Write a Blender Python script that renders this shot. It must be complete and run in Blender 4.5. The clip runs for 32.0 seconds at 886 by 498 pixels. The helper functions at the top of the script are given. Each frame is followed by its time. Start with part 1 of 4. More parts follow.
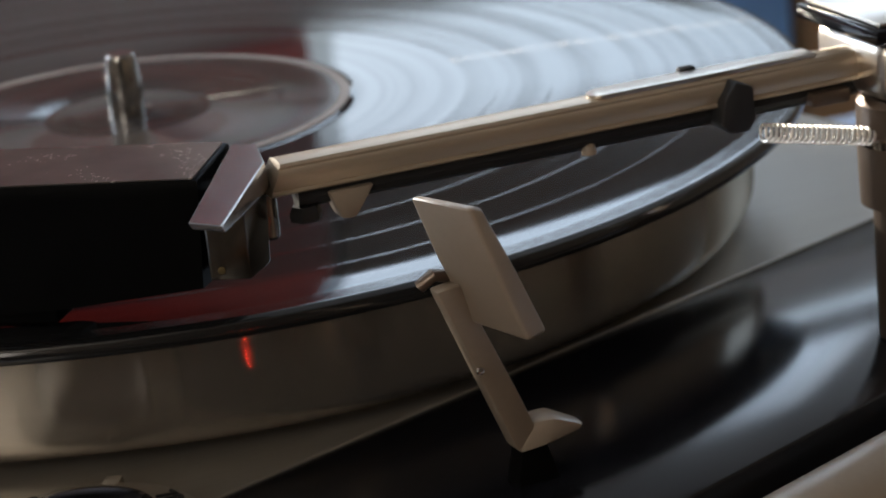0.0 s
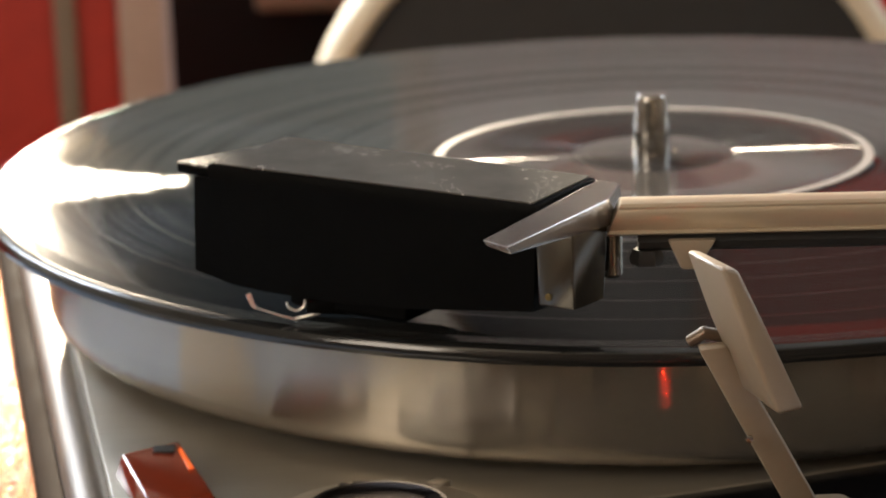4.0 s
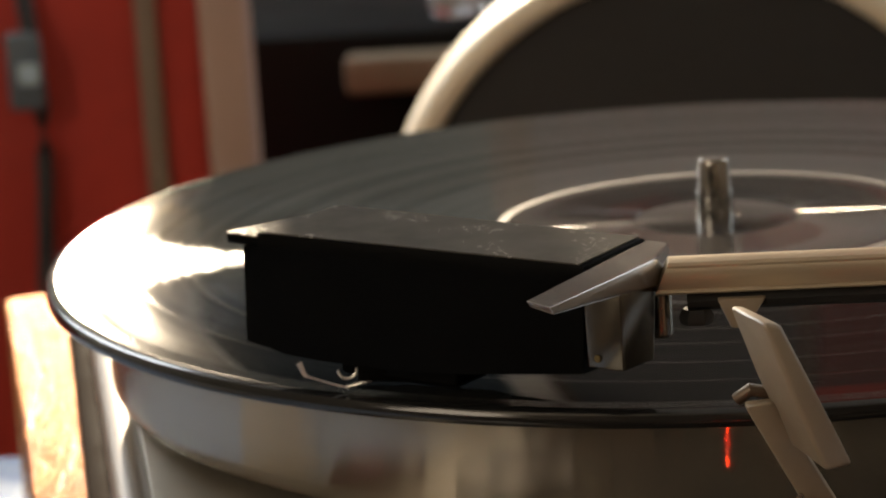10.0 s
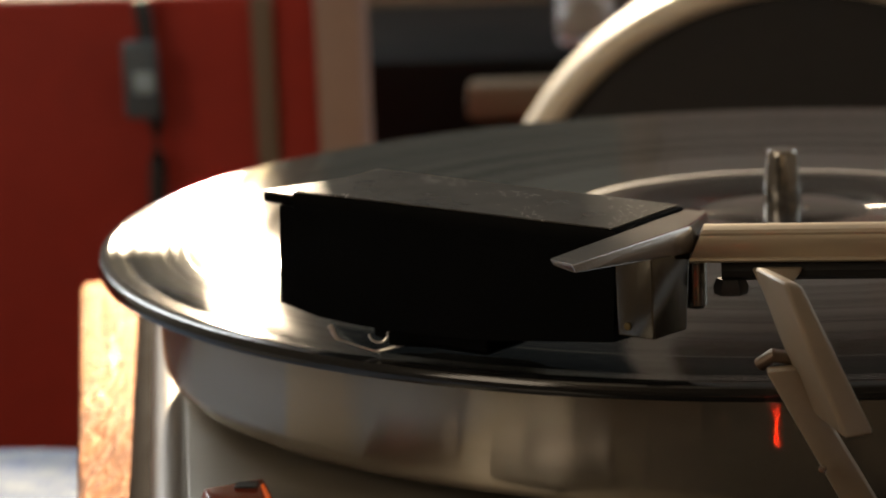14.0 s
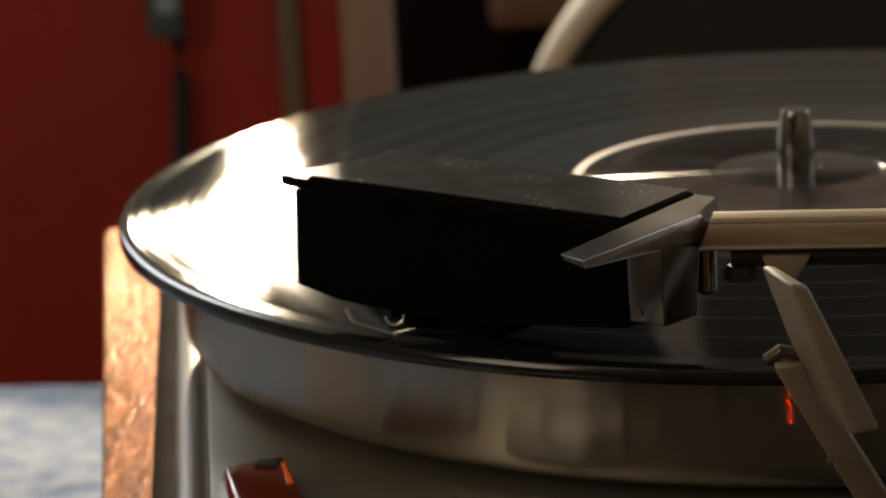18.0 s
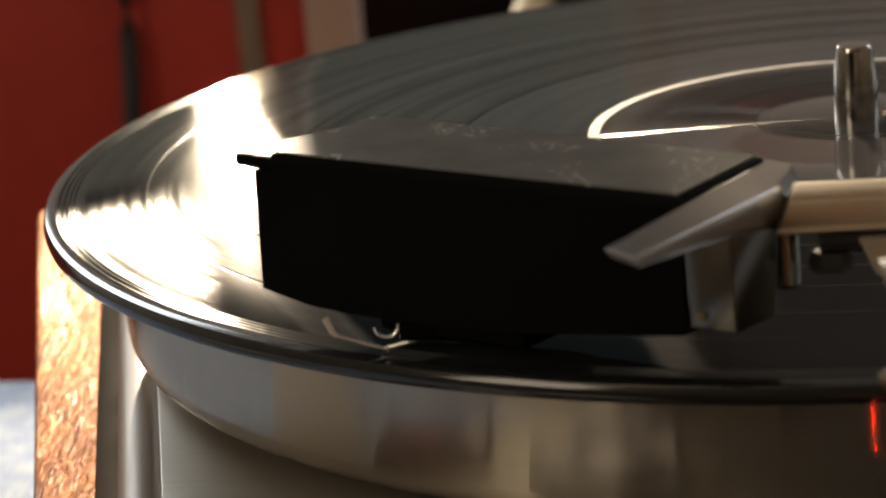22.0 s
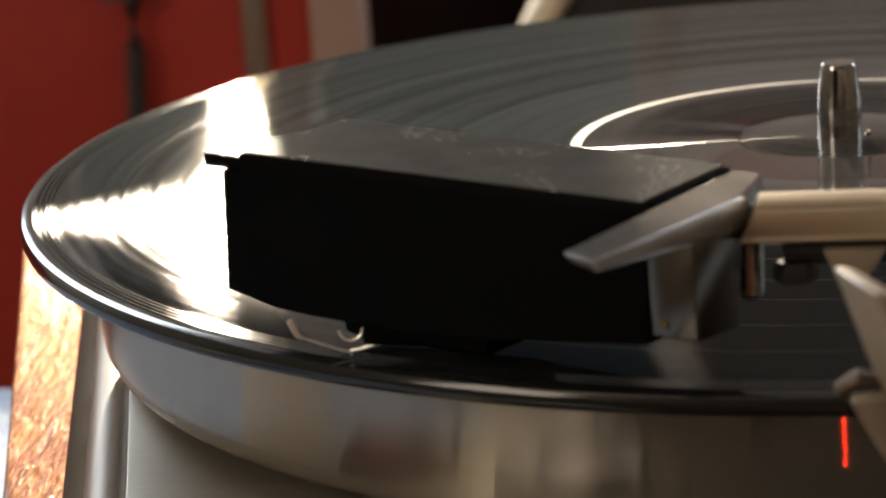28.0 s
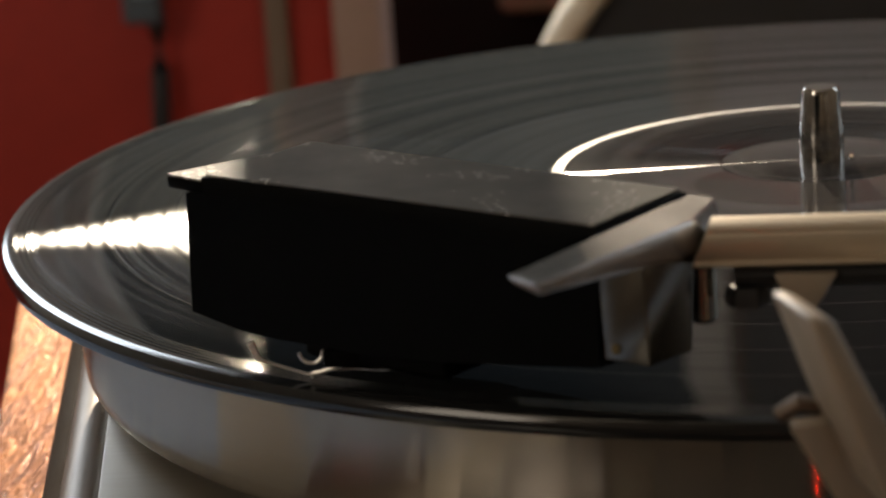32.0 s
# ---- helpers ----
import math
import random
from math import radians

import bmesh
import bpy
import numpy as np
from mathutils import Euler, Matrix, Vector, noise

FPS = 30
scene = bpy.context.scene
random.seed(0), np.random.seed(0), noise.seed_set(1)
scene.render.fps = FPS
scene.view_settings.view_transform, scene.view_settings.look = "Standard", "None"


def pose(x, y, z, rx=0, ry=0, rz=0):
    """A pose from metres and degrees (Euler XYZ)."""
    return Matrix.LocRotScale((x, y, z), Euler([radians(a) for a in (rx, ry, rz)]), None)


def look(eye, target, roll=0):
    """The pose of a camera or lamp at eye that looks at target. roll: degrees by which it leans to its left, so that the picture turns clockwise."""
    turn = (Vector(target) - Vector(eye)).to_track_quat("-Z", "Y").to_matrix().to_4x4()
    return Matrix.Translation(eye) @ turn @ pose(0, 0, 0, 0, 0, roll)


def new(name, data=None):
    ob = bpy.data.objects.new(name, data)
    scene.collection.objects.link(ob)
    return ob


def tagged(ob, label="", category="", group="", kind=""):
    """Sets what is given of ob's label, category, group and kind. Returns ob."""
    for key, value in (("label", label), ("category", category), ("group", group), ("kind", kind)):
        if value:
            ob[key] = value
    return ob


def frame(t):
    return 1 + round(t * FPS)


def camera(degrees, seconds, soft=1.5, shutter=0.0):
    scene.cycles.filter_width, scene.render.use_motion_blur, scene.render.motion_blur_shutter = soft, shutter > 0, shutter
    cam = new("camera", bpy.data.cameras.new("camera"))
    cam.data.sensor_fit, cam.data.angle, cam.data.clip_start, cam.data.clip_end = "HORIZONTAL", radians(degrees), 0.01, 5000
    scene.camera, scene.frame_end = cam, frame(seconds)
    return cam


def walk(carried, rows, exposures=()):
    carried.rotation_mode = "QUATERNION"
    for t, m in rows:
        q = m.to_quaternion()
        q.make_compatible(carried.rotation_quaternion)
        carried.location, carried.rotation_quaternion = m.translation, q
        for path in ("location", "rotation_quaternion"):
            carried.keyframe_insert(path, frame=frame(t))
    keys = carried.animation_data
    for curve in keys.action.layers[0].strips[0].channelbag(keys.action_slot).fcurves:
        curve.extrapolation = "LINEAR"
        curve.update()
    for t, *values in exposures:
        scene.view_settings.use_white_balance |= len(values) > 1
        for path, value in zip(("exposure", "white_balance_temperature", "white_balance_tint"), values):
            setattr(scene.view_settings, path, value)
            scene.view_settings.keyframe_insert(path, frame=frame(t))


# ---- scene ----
FOV = 18.851
cam = camera(FOV, 32.0, soft=1.8)
cam.data.dof.use_dof = True
cam.data.dof.focus_distance = 0.43
cam.data.dof.aperture_fstop = 30.0
PATH = [
    (0.0, pose(-0.1658, -0.5588, 0.1496, 71.886, 5.412, -24.912)),
    (0.5, pose(-0.1446, -0.5727, 0.1556, 71.732, 5.089, -20.244)),
    (1.0, pose(-0.1150, -0.5711, 0.1470, 72.313, 3.918, -13.680)),
    (1.5, pose(-0.0981, -0.5823, 0.1466, 72.770, 2.418, -10.056)),
    (2.0, pose(-0.0833, -0.5892, 0.1454, 73.531, 2.105, -7.867)),
    (2.5, pose(-0.0730, -0.5912, 0.1423, 74.555, 1.699, -5.639)),
    (3.0, pose(-0.0639, -0.5927, 0.1408, 74.947, 2.016, -3.470)),
    (3.5, pose(-0.0596, -0.5912, 0.1381, 75.054, 1.610, -1.852)),
    (5.5, pose(-0.0452, -0.5998, 0.1363, 75.589, 3.263, 0.360)),
    (6.0, pose(-0.0449, -0.5922, 0.1335, 75.925, 3.486, 0.786)),
    (6.5, pose(-0.0442, -0.5910, 0.1315, 76.021, 3.625, 1.070)),
    (7.0, pose(-0.0447, -0.5922, 0.1306, 76.362, 3.295, 1.151)),
    (7.5, pose(-0.0449, -0.5905, 0.1311, 76.260, 2.970, 0.992)),
    (8.0, pose(-0.0442, -0.5912, 0.1377, 75.756, 3.474, 0.744)),
    (8.5, pose(-0.0449, -0.5918, 0.1371, 75.894, 3.909, 0.567)),
    (9.0, pose(-0.0458, -0.5911, 0.1337, 76.081, 3.979, 0.657)),
    (9.5, pose(-0.0451, -0.5906, 0.1333, 76.265, 3.944, 0.693)),
    (10.0, pose(-0.0442, -0.5906, 0.1322, 77.052, 3.587, 0.899)),
    (10.5, pose(-0.0415, -0.5887, 0.1247, 77.328, 3.019, 1.197)),
    (11.0, pose(-0.0402, -0.5887, 0.1199, 77.891, 2.686, 2.287)),
    (11.5, pose(-0.0368, -0.5866, 0.1164, 77.986, 2.481, 2.830)),
    (12.0, pose(-0.0319, -0.5850, 0.1166, 77.912, 2.511, 3.040)),
    (12.5, pose(-0.0281, -0.5856, 0.1181, 78.052, 2.643, 2.940)),
    (13.0, pose(-0.0264, -0.5840, 0.1167, 77.963, 2.960, 3.430)),
    (13.5, pose(-0.0256, -0.5840, 0.1141, 78.102, 2.947, 3.990)),
    (14.0, pose(-0.0248, -0.5841, 0.1136, 78.397, 2.265, 4.521)),
    (14.5, pose(-0.0219, -0.5835, 0.1120, 78.112, 1.821, 4.943)),
    (16.5, pose(-0.0168, -0.5807, 0.1241, 76.787, 2.067, 5.476)),
    (17.0, pose(-0.0166, -0.5816, 0.1275, 76.667, 2.523, 5.271)),
    (17.5, pose(-0.0181, -0.5824, 0.1283, 76.306, 2.770, 5.158)),
    (18.0, pose(-0.0211, -0.5856, 0.1333, 75.777, 3.037, 4.986)),
    (18.5, pose(-0.0228, -0.5868, 0.1365, 75.294, 3.718, 4.782)),
    (19.0, pose(-0.0230, -0.5867, 0.1385, 75.120, 4.377, 4.418)),
    (19.5, pose(-0.0250, -0.5774, 0.1349, 75.352, 4.554, 3.987)),
    (20.0, pose(-0.0309, -0.5548, 0.1307, 74.921, 4.594, 3.853)),
    (20.5, pose(-0.0360, -0.5358, 0.1271, 74.694, 4.592, 3.493)),
    (21.0, pose(-0.0387, -0.5136, 0.1230, 74.219, 4.702, 3.320)),
    (21.5, pose(-0.0370, -0.4963, 0.1191, 74.387, 4.705, 3.412)),
    (22.0, pose(-0.0356, -0.4872, 0.1158, 74.423, 4.861, 3.742)),
    (22.5, pose(-0.0366, -0.4870, 0.1162, 74.273, 5.052, 3.778)),
    (23.0, pose(-0.0378, -0.4881, 0.1168, 74.090, 4.901, 3.581)),
    (23.5, pose(-0.0374, -0.4861, 0.1177, 74.225, 4.633, 3.684)),
    (24.0, pose(-0.0370, -0.4856, 0.1169, 74.197, 4.818, 3.467)),
    (24.5, pose(-0.0366, -0.4862, 0.1168, 74.224, 4.894, 3.516)),
    (25.0, pose(-0.0353, -0.4866, 0.1139, 74.639, 4.493, 3.732)),
    (25.5, pose(-0.0341, -0.4862, 0.1147, 74.594, 4.239, 3.915)),
    (27.5, pose(-0.0300, -0.4856, 0.1116, 75.162, 3.731, 4.358)),
    (28.0, pose(-0.0286, -0.4857, 0.1116, 75.066, 3.715, 4.466)),
    (28.5, pose(-0.0269, -0.4835, 0.1109, 75.000, 3.464, 3.862)),
    (29.0, pose(-0.0266, -0.4841, 0.1103, 75.106, 3.803, 4.448)),
    (29.5, pose(-0.0254, -0.4845, 0.1093, 75.237, 4.046, 4.760)),
    (30.0, pose(-0.0254, -0.4847, 0.1077, 75.484, 4.186, 4.925)),
    (30.5, pose(-0.0255, -0.4835, 0.1077, 75.893, 3.985, 5.017)),
    (31.0, pose(-0.0214, -0.4832, 0.1111, 75.965, 3.813, 5.266)),
    (31.5, pose(-0.0180, -0.4855, 0.1111, 75.751, 3.982, 5.563)),
    (32.0, pose(-0.0156, -0.4851, 0.1108, 75.653, 3.831, 5.593)),
]

EXPOSURES = [
    (0.0, 0.33, 6050, 10), (0.7, 0.58, 6300, 10), (1.5, 1.45, 6550, 10), (2.2, 1.62, 6600, 10), (3.0, 1.50, 6700, 10), (5.5, 1.0, 7000, 10),
    (9.0, 0.66, 7350, 10), (11.0, 0.22, 7450, 10), (13.0, 0.03, 7600, 10), (16.5, -0.32, 7650, 10), (19.0, -0.57, 7550, 10),
    (20.5, -0.14, 7550, 10), (23.0, 0.38, 7300, 10), (25.0, 0.52, 7150, 10), (28.0, 0.45, 6950, 10), (30.0, 0.33, 6900, 10), (32.0, -0.02, 6850, 10)]
walk(cam, PATH, EXPOSURES)

# ---- world, sun, window light ----
SUN_AZ, SUN_EL = -9.3, 12.35          # degrees from +y towards +x, and above the horizon
world = bpy.data.worlds.new("sky")
scene.world = world
world.use_nodes = True
wn = world.node_tree
sky = wn.nodes.new("ShaderNodeTexSky")
sky.sky_type = 'NISHITA'
sky.sun_disc = False
sky.sun_elevation = radians(SUN_EL)
sky.sun_rotation = radians(SUN_AZ)
wn.links.new(sky.outputs[0], wn.nodes["Background"].inputs[0])
wn.nodes["Background"].inputs[1].default_value = 0.14
sun_data = bpy.data.lights.new("sun", 'SUN')
sun_data.energy = 5.0
sun_data.angle = radians(0.6)
sun_data.color = (1.0, 0.86, 0.68)
sun = new("sun", sun_data)
to_sun = Vector((math.sin(radians(SUN_AZ)) * math.cos(radians(SUN_EL)), math.cos(radians(SUN_AZ)) * math.cos(radians(SUN_EL)), math.sin(radians(SUN_EL))))
sun.matrix_world = look(to_sun * 6, (0, 0, 0))


def window_lamp(name, at, facing, w, h, power, color):
    """Skylight in a window's opening, facing into the room."""
    d = bpy.data.lights.new(name, 'AREA')
    d.shape, d.size, d.size_y, d.energy, d.color = 'RECTANGLE', w, h, power, color
    ob = new(name, d)
    ob.matrix_world = look(at, Vector(at) + Vector(facing))
    return ob


window_lamp("skylight_right_low", (1.04, 1.60, 0.452), (0, -1, 0), 0.74, 0.115, 0.36, (0.80, 0.90, 1.0))
window_lamp("skylight_right_high", (1.04, 1.60, 0.955), (0, -1, 0), 0.74, 0.50, 3.0, (0.78, 0.89, 1.0))
window_lamp("skylight_left", (-1.17, 1.60, 0.80), (0, -1, 0), 0.62, 1.0, 20.0, (0.76, 0.87, 1.0))
# Added fill from the right, to brighten the metal parts.
window_lamp("fill_east", (2.0, 1.0, 0.80), (-1, 0, 0), 0.8, 1.0, 6.0, (0.78, 0.89, 1.0))
# Added warm fill for camera-side faces, through a made-up window.
window_lamp("warm_fill_west", (-1.70, -1.67, 0.98), (1, 0, 0), 1.0, 1.2, 15.5, (1.0, 0.85, 0.68))

# ---- materials ----


def nodes_of(name):
    m = bpy.data.materials.new(name)
    m.use_nodes = True
    return m, m.node_tree, m.node_tree.nodes["Principled BSDF"]


def surface(name, color, rough=0.5, metal=0.0, var=0.12, scale=40.0, bump=0.0, bump_scale=300.0, spec=0.5, stretch=(1, 1, 1), coat=0.0, rough_var=0.1, aniso=0.0):
    """A painted, plastic, metal or wooden surface with grain at two scales."""
    m, t, b = nodes_of(name)
    tc = t.nodes.new("ShaderNodeTexCoord")
    mp = t.nodes.new("ShaderNodeMapping")
    mp.inputs["Scale"].default_value = stretch
    t.links.new(tc.outputs["Object"], mp.inputs[0])
    n1 = t.nodes.new("ShaderNodeTexNoise")
    n1.inputs["Scale"].default_value = scale
    n1.inputs["Detail"].default_value = 6
    t.links.new(mp.outputs[0], n1.inputs["Vector"])
    n2 = t.nodes.new("ShaderNodeTexNoise")
    n2.inputs["Scale"].default_value = scale * 9
    n2.inputs["Detail"].default_value = 3
    t.links.new(mp.outputs[0], n2.inputs["Vector"])
    mixf = t.nodes.new("ShaderNodeMix")
    mixf.inputs[0].default_value = 0.4
    t.links.new(n1.outputs[0], mixf.inputs[2])
    t.links.new(n2.outputs[0], mixf.inputs[3])
    ramp = t.nodes.new("ShaderNodeValToRGB")
    c = Vector(color[:3])
    lo, hi = c * (1 - var), c * (1 + var)
    ramp.color_ramp.elements[0].position, ramp.color_ramp.elements[1].position = 0.3, 0.7
    ramp.color_ramp.elements[0].color = (*lo, 1)
    ramp.color_ramp.elements[1].color = (min(hi.x, 1), min(hi.y, 1), min(hi.z, 1), 1)
    t.links.new(mixf.outputs[0], ramp.inputs[0])
    t.links.new(ramp.outputs[0], b.inputs["Base Color"])
    mr = t.nodes.new("ShaderNodeMapRange")
    mr.inputs["To Min"].default_value = max(0.02, rough * (1 - rough_var * 2))
    mr.inputs["To Max"].default_value = min(1.0, rough * (1 + rough_var * 2))
    t.links.new(n1.outputs[0], mr.inputs[0])
    t.links.new(mr.outputs[0], b.inputs["Roughness"])
    b.inputs["Metallic"].default_value = metal
    b.inputs["Specular IOR Level"].default_value = spec
    b.inputs["Coat Weight"].default_value = coat
    b.inputs["Coat Roughness"].default_value = 0.08
    if aniso:
        b.inputs["Anisotropic"].default_value = aniso
        tg = t.nodes.new("ShaderNodeTangent")
        tg.direction_type, tg.axis = 'RADIAL', 'Z'
        t.links.new(tg.outputs[0], b.inputs["Tangent"])
    if bump:
        n3 = t.nodes.new("ShaderNodeTexNoise")
        n3.inputs["Scale"].default_value = bump_scale
        n3.inputs["Detail"].default_value = 4
        t.links.new(mp.outputs[0], n3.inputs["Vector"])
        bp = t.nodes.new("ShaderNodeBump")
        bp.inputs["Strength"].default_value = bump
        bp.inputs["Distance"].default_value = 0.001
        t.links.new(n3.outputs[0], bp.inputs["Height"])
        t.links.new(bp.outputs[0], b.inputs["Normal"])
    return m


def radius_socket(t):
    tc = t.nodes.new("ShaderNodeTexCoord")
    flat = t.nodes.new("ShaderNodeVectorMath")
    flat.operation = 'MULTIPLY'
    flat.inputs[1].default_value = (1, 1, 0)
    t.links.new(tc.outputs["Object"], flat.inputs[0])
    ln = t.nodes.new("ShaderNodeVectorMath")
    ln.operation = 'LENGTH'
    t.links.new(flat.outputs[0], ln.inputs[0])
    return tc, ln.outputs["Value"]


def grooved(t, b, rough, spread, weight, color, coord):
    """Adds the sheen of fine circular grooves: wide across them, narrow along them."""
    flat = t.nodes.new("ShaderNodeVectorMath")
    flat.operation = 'MULTIPLY'
    flat.inputs[1].default_value = (1, 1, 0)
    t.links.new(coord, flat.inputs[0])
    across = t.nodes.new("ShaderNodeVectorMath")
    across.operation = 'NORMALIZE'
    t.links.new(flat.outputs[0], across.inputs[0])
    g = t.nodes.new("ShaderNodeBsdfAnisotropic")
    g.inputs["Color"].default_value = (*color, 1)
    g.distribution = 'BECKMANN'
    g.inputs["Roughness"].default_value = rough
    g.inputs["Anisotropy"].default_value = spread
    t.links.new(across.outputs[0], g.inputs["Tangent"])
    mix = t.nodes.new("ShaderNodeMixShader")
    mix.inputs[0].default_value = weight
    t.links.new(b.outputs[0], mix.inputs[1])
    t.links.new(g.outputs[0], mix.inputs[2])
    t.links.new(mix.outputs[0], t.nodes["Material Output"].inputs["Surface"])
    return g, mix


def vinyl_material():
    """Black pressed vinyl: concentric grooves, glossy, with a little dust; run-out colour lifted for reflected light.
    """
    m, t, b = nodes_of("black_vinyl")
    b.inputs["Base Color"].default_value = (0.014, 0.014, 0.014, 1)
    b.inputs["Specular IOR Level"].default_value = 0.5
    tc, r = radius_socket(t)
    n2 = t.nodes.new("ShaderNodeTexNoise")
    n2.inputs["Scale"].default_value = 30.0
    n2.inputs["Detail"].default_value = 6
    t.links.new(tc.outputs["Object"], n2.inputs["Vector"])
    mr = t.nodes.new("ShaderNodeMapRange")
    mr.inputs["To Min"].default_value = 0.026
    mr.inputs["To Max"].default_value = 0.044
    t.links.new(n2.outputs[0], mr.inputs[0])
    g, mix = grooved(t, b, 0.230, -0.924, 0.25, (0.10, 0.10, 0.10), tc.outputs["Object"])
    n = t.nodes.new("ShaderNodeTexNoise")
    n.noise_dimensions = '1D'
    n.inputs["Scale"].default_value = 500.0
    n.inputs["Detail"].default_value = 4
    t.links.new(r, n.inputs["W"])
    mw = t.nodes.new("ShaderNodeMapRange")
    mw.inputs["From Min"].default_value, mw.inputs["From Max"].default_value = 0.38, 0.62
    mw.inputs["To Min"].default_value = 0.04
    mw.inputs["To Max"].default_value = 0.30
    t.links.new(n.outputs[0], mw.inputs[0])
    inner = t.nodes.new("ShaderNodeMath")
    inner.operation = 'GREATER_THAN'
    inner.inputs[1].default_value = 0.0757
    t.links.new(r, inner.inputs[0])
    outer = t.nodes.new("ShaderNodeMath")
    outer.operation = 'LESS_THAN'
    outer.inputs[1].default_value = 0.1484
    t.links.new(r, outer.inputs[0])
    cut = t.nodes.new("ShaderNodeMath")
    cut.operation = 'MULTIPLY'
    t.links.new(inner.outputs[0], cut.inputs[0])
    t.links.new(outer.outputs[0], cut.inputs[1])
    coarse = t.nodes.new("ShaderNodeMath")
    coarse.operation = 'MULTIPLY_ADD'
    coarse.inputs[1].default_value = 0.006
    t.links.new(cut.outputs[0], coarse.inputs[0])
    t.links.new(mr.outputs[0], coarse.inputs[2])
    lip = t.nodes.new("ShaderNodeMath")
    lip.operation = 'GREATER_THAN'
    lip.inputs[1].default_value = 0.1486
    t.links.new(r, lip.inputs[0])
    worn = t.nodes.new("ShaderNodeMath")
    worn.operation = 'MULTIPLY_ADD'
    worn.inputs[1].default_value = 0.10
    t.links.new(lip.outputs[0], worn.inputs[0])
    t.links.new(coarse.outputs[0], worn.inputs[2])
    t.links.new(worn.outputs[0], b.inputs["Roughness"])
    share = t.nodes.new("ShaderNodeMath")
    share.operation = 'MULTIPLY'
    bands = t.nodes.new("ShaderNodeTexNoise")
    bands.noise_dimensions = '1D'
    bands.inputs["Scale"].default_value = 150.0
    bands.inputs["Detail"].default_value = 2
    t.links.new(r, bands.inputs["W"])
    loud = t.nodes.new("ShaderNodeMapRange")
    loud.inputs["From Min"].default_value, loud.inputs["From Max"].default_value = 0.40, 0.60
    loud.inputs["To Min"].default_value, loud.inputs["To Max"].default_value = 0.45, 1.2
    t.links.new(bands.outputs[0], loud.inputs[0])
    mixed = t.nodes.new("ShaderNodeMath")
    mixed.operation = 'MULTIPLY'
    t.links.new(mw.outputs[0], mixed.inputs[0])
    t.links.new(loud.outputs[0], mixed.inputs[1])
    t.links.new(cut.outputs[0], share.inputs[0])
    t.links.new(mixed.outputs[0], share.inputs[1])
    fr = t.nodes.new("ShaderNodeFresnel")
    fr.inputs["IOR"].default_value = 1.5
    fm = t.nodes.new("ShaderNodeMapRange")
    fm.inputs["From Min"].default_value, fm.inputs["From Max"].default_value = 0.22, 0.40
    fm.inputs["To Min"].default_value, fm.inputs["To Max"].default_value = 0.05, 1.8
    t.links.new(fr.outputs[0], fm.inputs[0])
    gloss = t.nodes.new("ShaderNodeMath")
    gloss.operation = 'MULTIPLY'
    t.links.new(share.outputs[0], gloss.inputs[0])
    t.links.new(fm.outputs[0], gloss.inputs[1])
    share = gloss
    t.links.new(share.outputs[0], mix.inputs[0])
    tight = t.nodes.new("ShaderNodeBsdfAnisotropic")
    tight.inputs["Color"].default_value = (0.45, 0.45, 0.445, 1)
    tight.distribution = 'BECKMANN'
    tight.inputs["Roughness"].default_value = 0.160
    tight.inputs["Anisotropy"].default_value = -0.815
    t.links.new(g.inputs["Tangent"].links[0].from_socket, tight.inputs["Tangent"])
    less = t.nodes.new("ShaderNodeMath")
    less.operation = 'MULTIPLY'
    less.inputs[1].default_value = 1.1
    t.links.new(share.outputs[0], less.inputs[0])
    both = t.nodes.new("ShaderNodeMixShader")
    t.links.new(less.outputs[0], both.inputs[0])
    t.links.new(mix.outputs[0], both.inputs[1])
    t.links.new(tight.outputs[0], both.inputs[2])
    dull = t.nodes.new("ShaderNodeBsdfDiffuse")
    dull.inputs["Color"].default_value = (0.012, 0.012, 0.012, 1)
    rn = t.nodes.new("ShaderNodeTexNoise")
    rn.noise_dimensions = '1D'
    rn.inputs["Scale"].default_value = 150.0
    rn.inputs["Detail"].default_value = 5
    t.links.new(r, rn.inputs["W"])
    rm = t.nodes.new("ShaderNodeMapRange")
    rm.inputs["From Min"].default_value, rm.inputs["From Max"].default_value = 0.42, 0.66
    rm.inputs["To Min"].default_value, rm.inputs["To Max"].default_value = 0.0, 0.17
    t.links.new(rn.outputs[0], rm.inputs[0])
    grain = t.nodes.new("ShaderNodeMixShader")
    t.links.new(rm.outputs[0], grain.inputs[0])
    t.links.new(both.outputs[0], grain.inputs[1])
    t.links.new(dull.outputs[0], grain.inputs[2])
    t.links.new(grain.outputs[0], t.nodes["Material Output"].inputs["Surface"])
    # Run-out ring's colour is lifted to stand for the light it reflects.
    zone = t.nodes.new("ShaderNodeValToRGB")
    zone.color_ramp.interpolation = 'CONSTANT'
    zone.color_ramp.elements[0].position, zone.color_ramp.elements[1].position = 0.0, 0.755 / 2
    zone.color_ramp.elements[0].color = (0.028, 0.028, 0.030, 1)
    zone.color_ramp.elements[1].color = (0.014, 0.014, 0.014, 1)
    edge = zone.color_ramp.elements.new(1.470 / 2)
    edge.color = (0.012, 0.012, 0.012, 1)
    sc = t.nodes.new("ShaderNodeMath")
    sc.operation = 'MULTIPLY'
    sc.inputs[1].default_value = 5.0
    t.links.new(r, sc.inputs[0])
    t.links.new(sc.outputs[0], zone.inputs[0])
    t.links.new(zone.outputs[0], b.inputs["Base Color"])
    return m


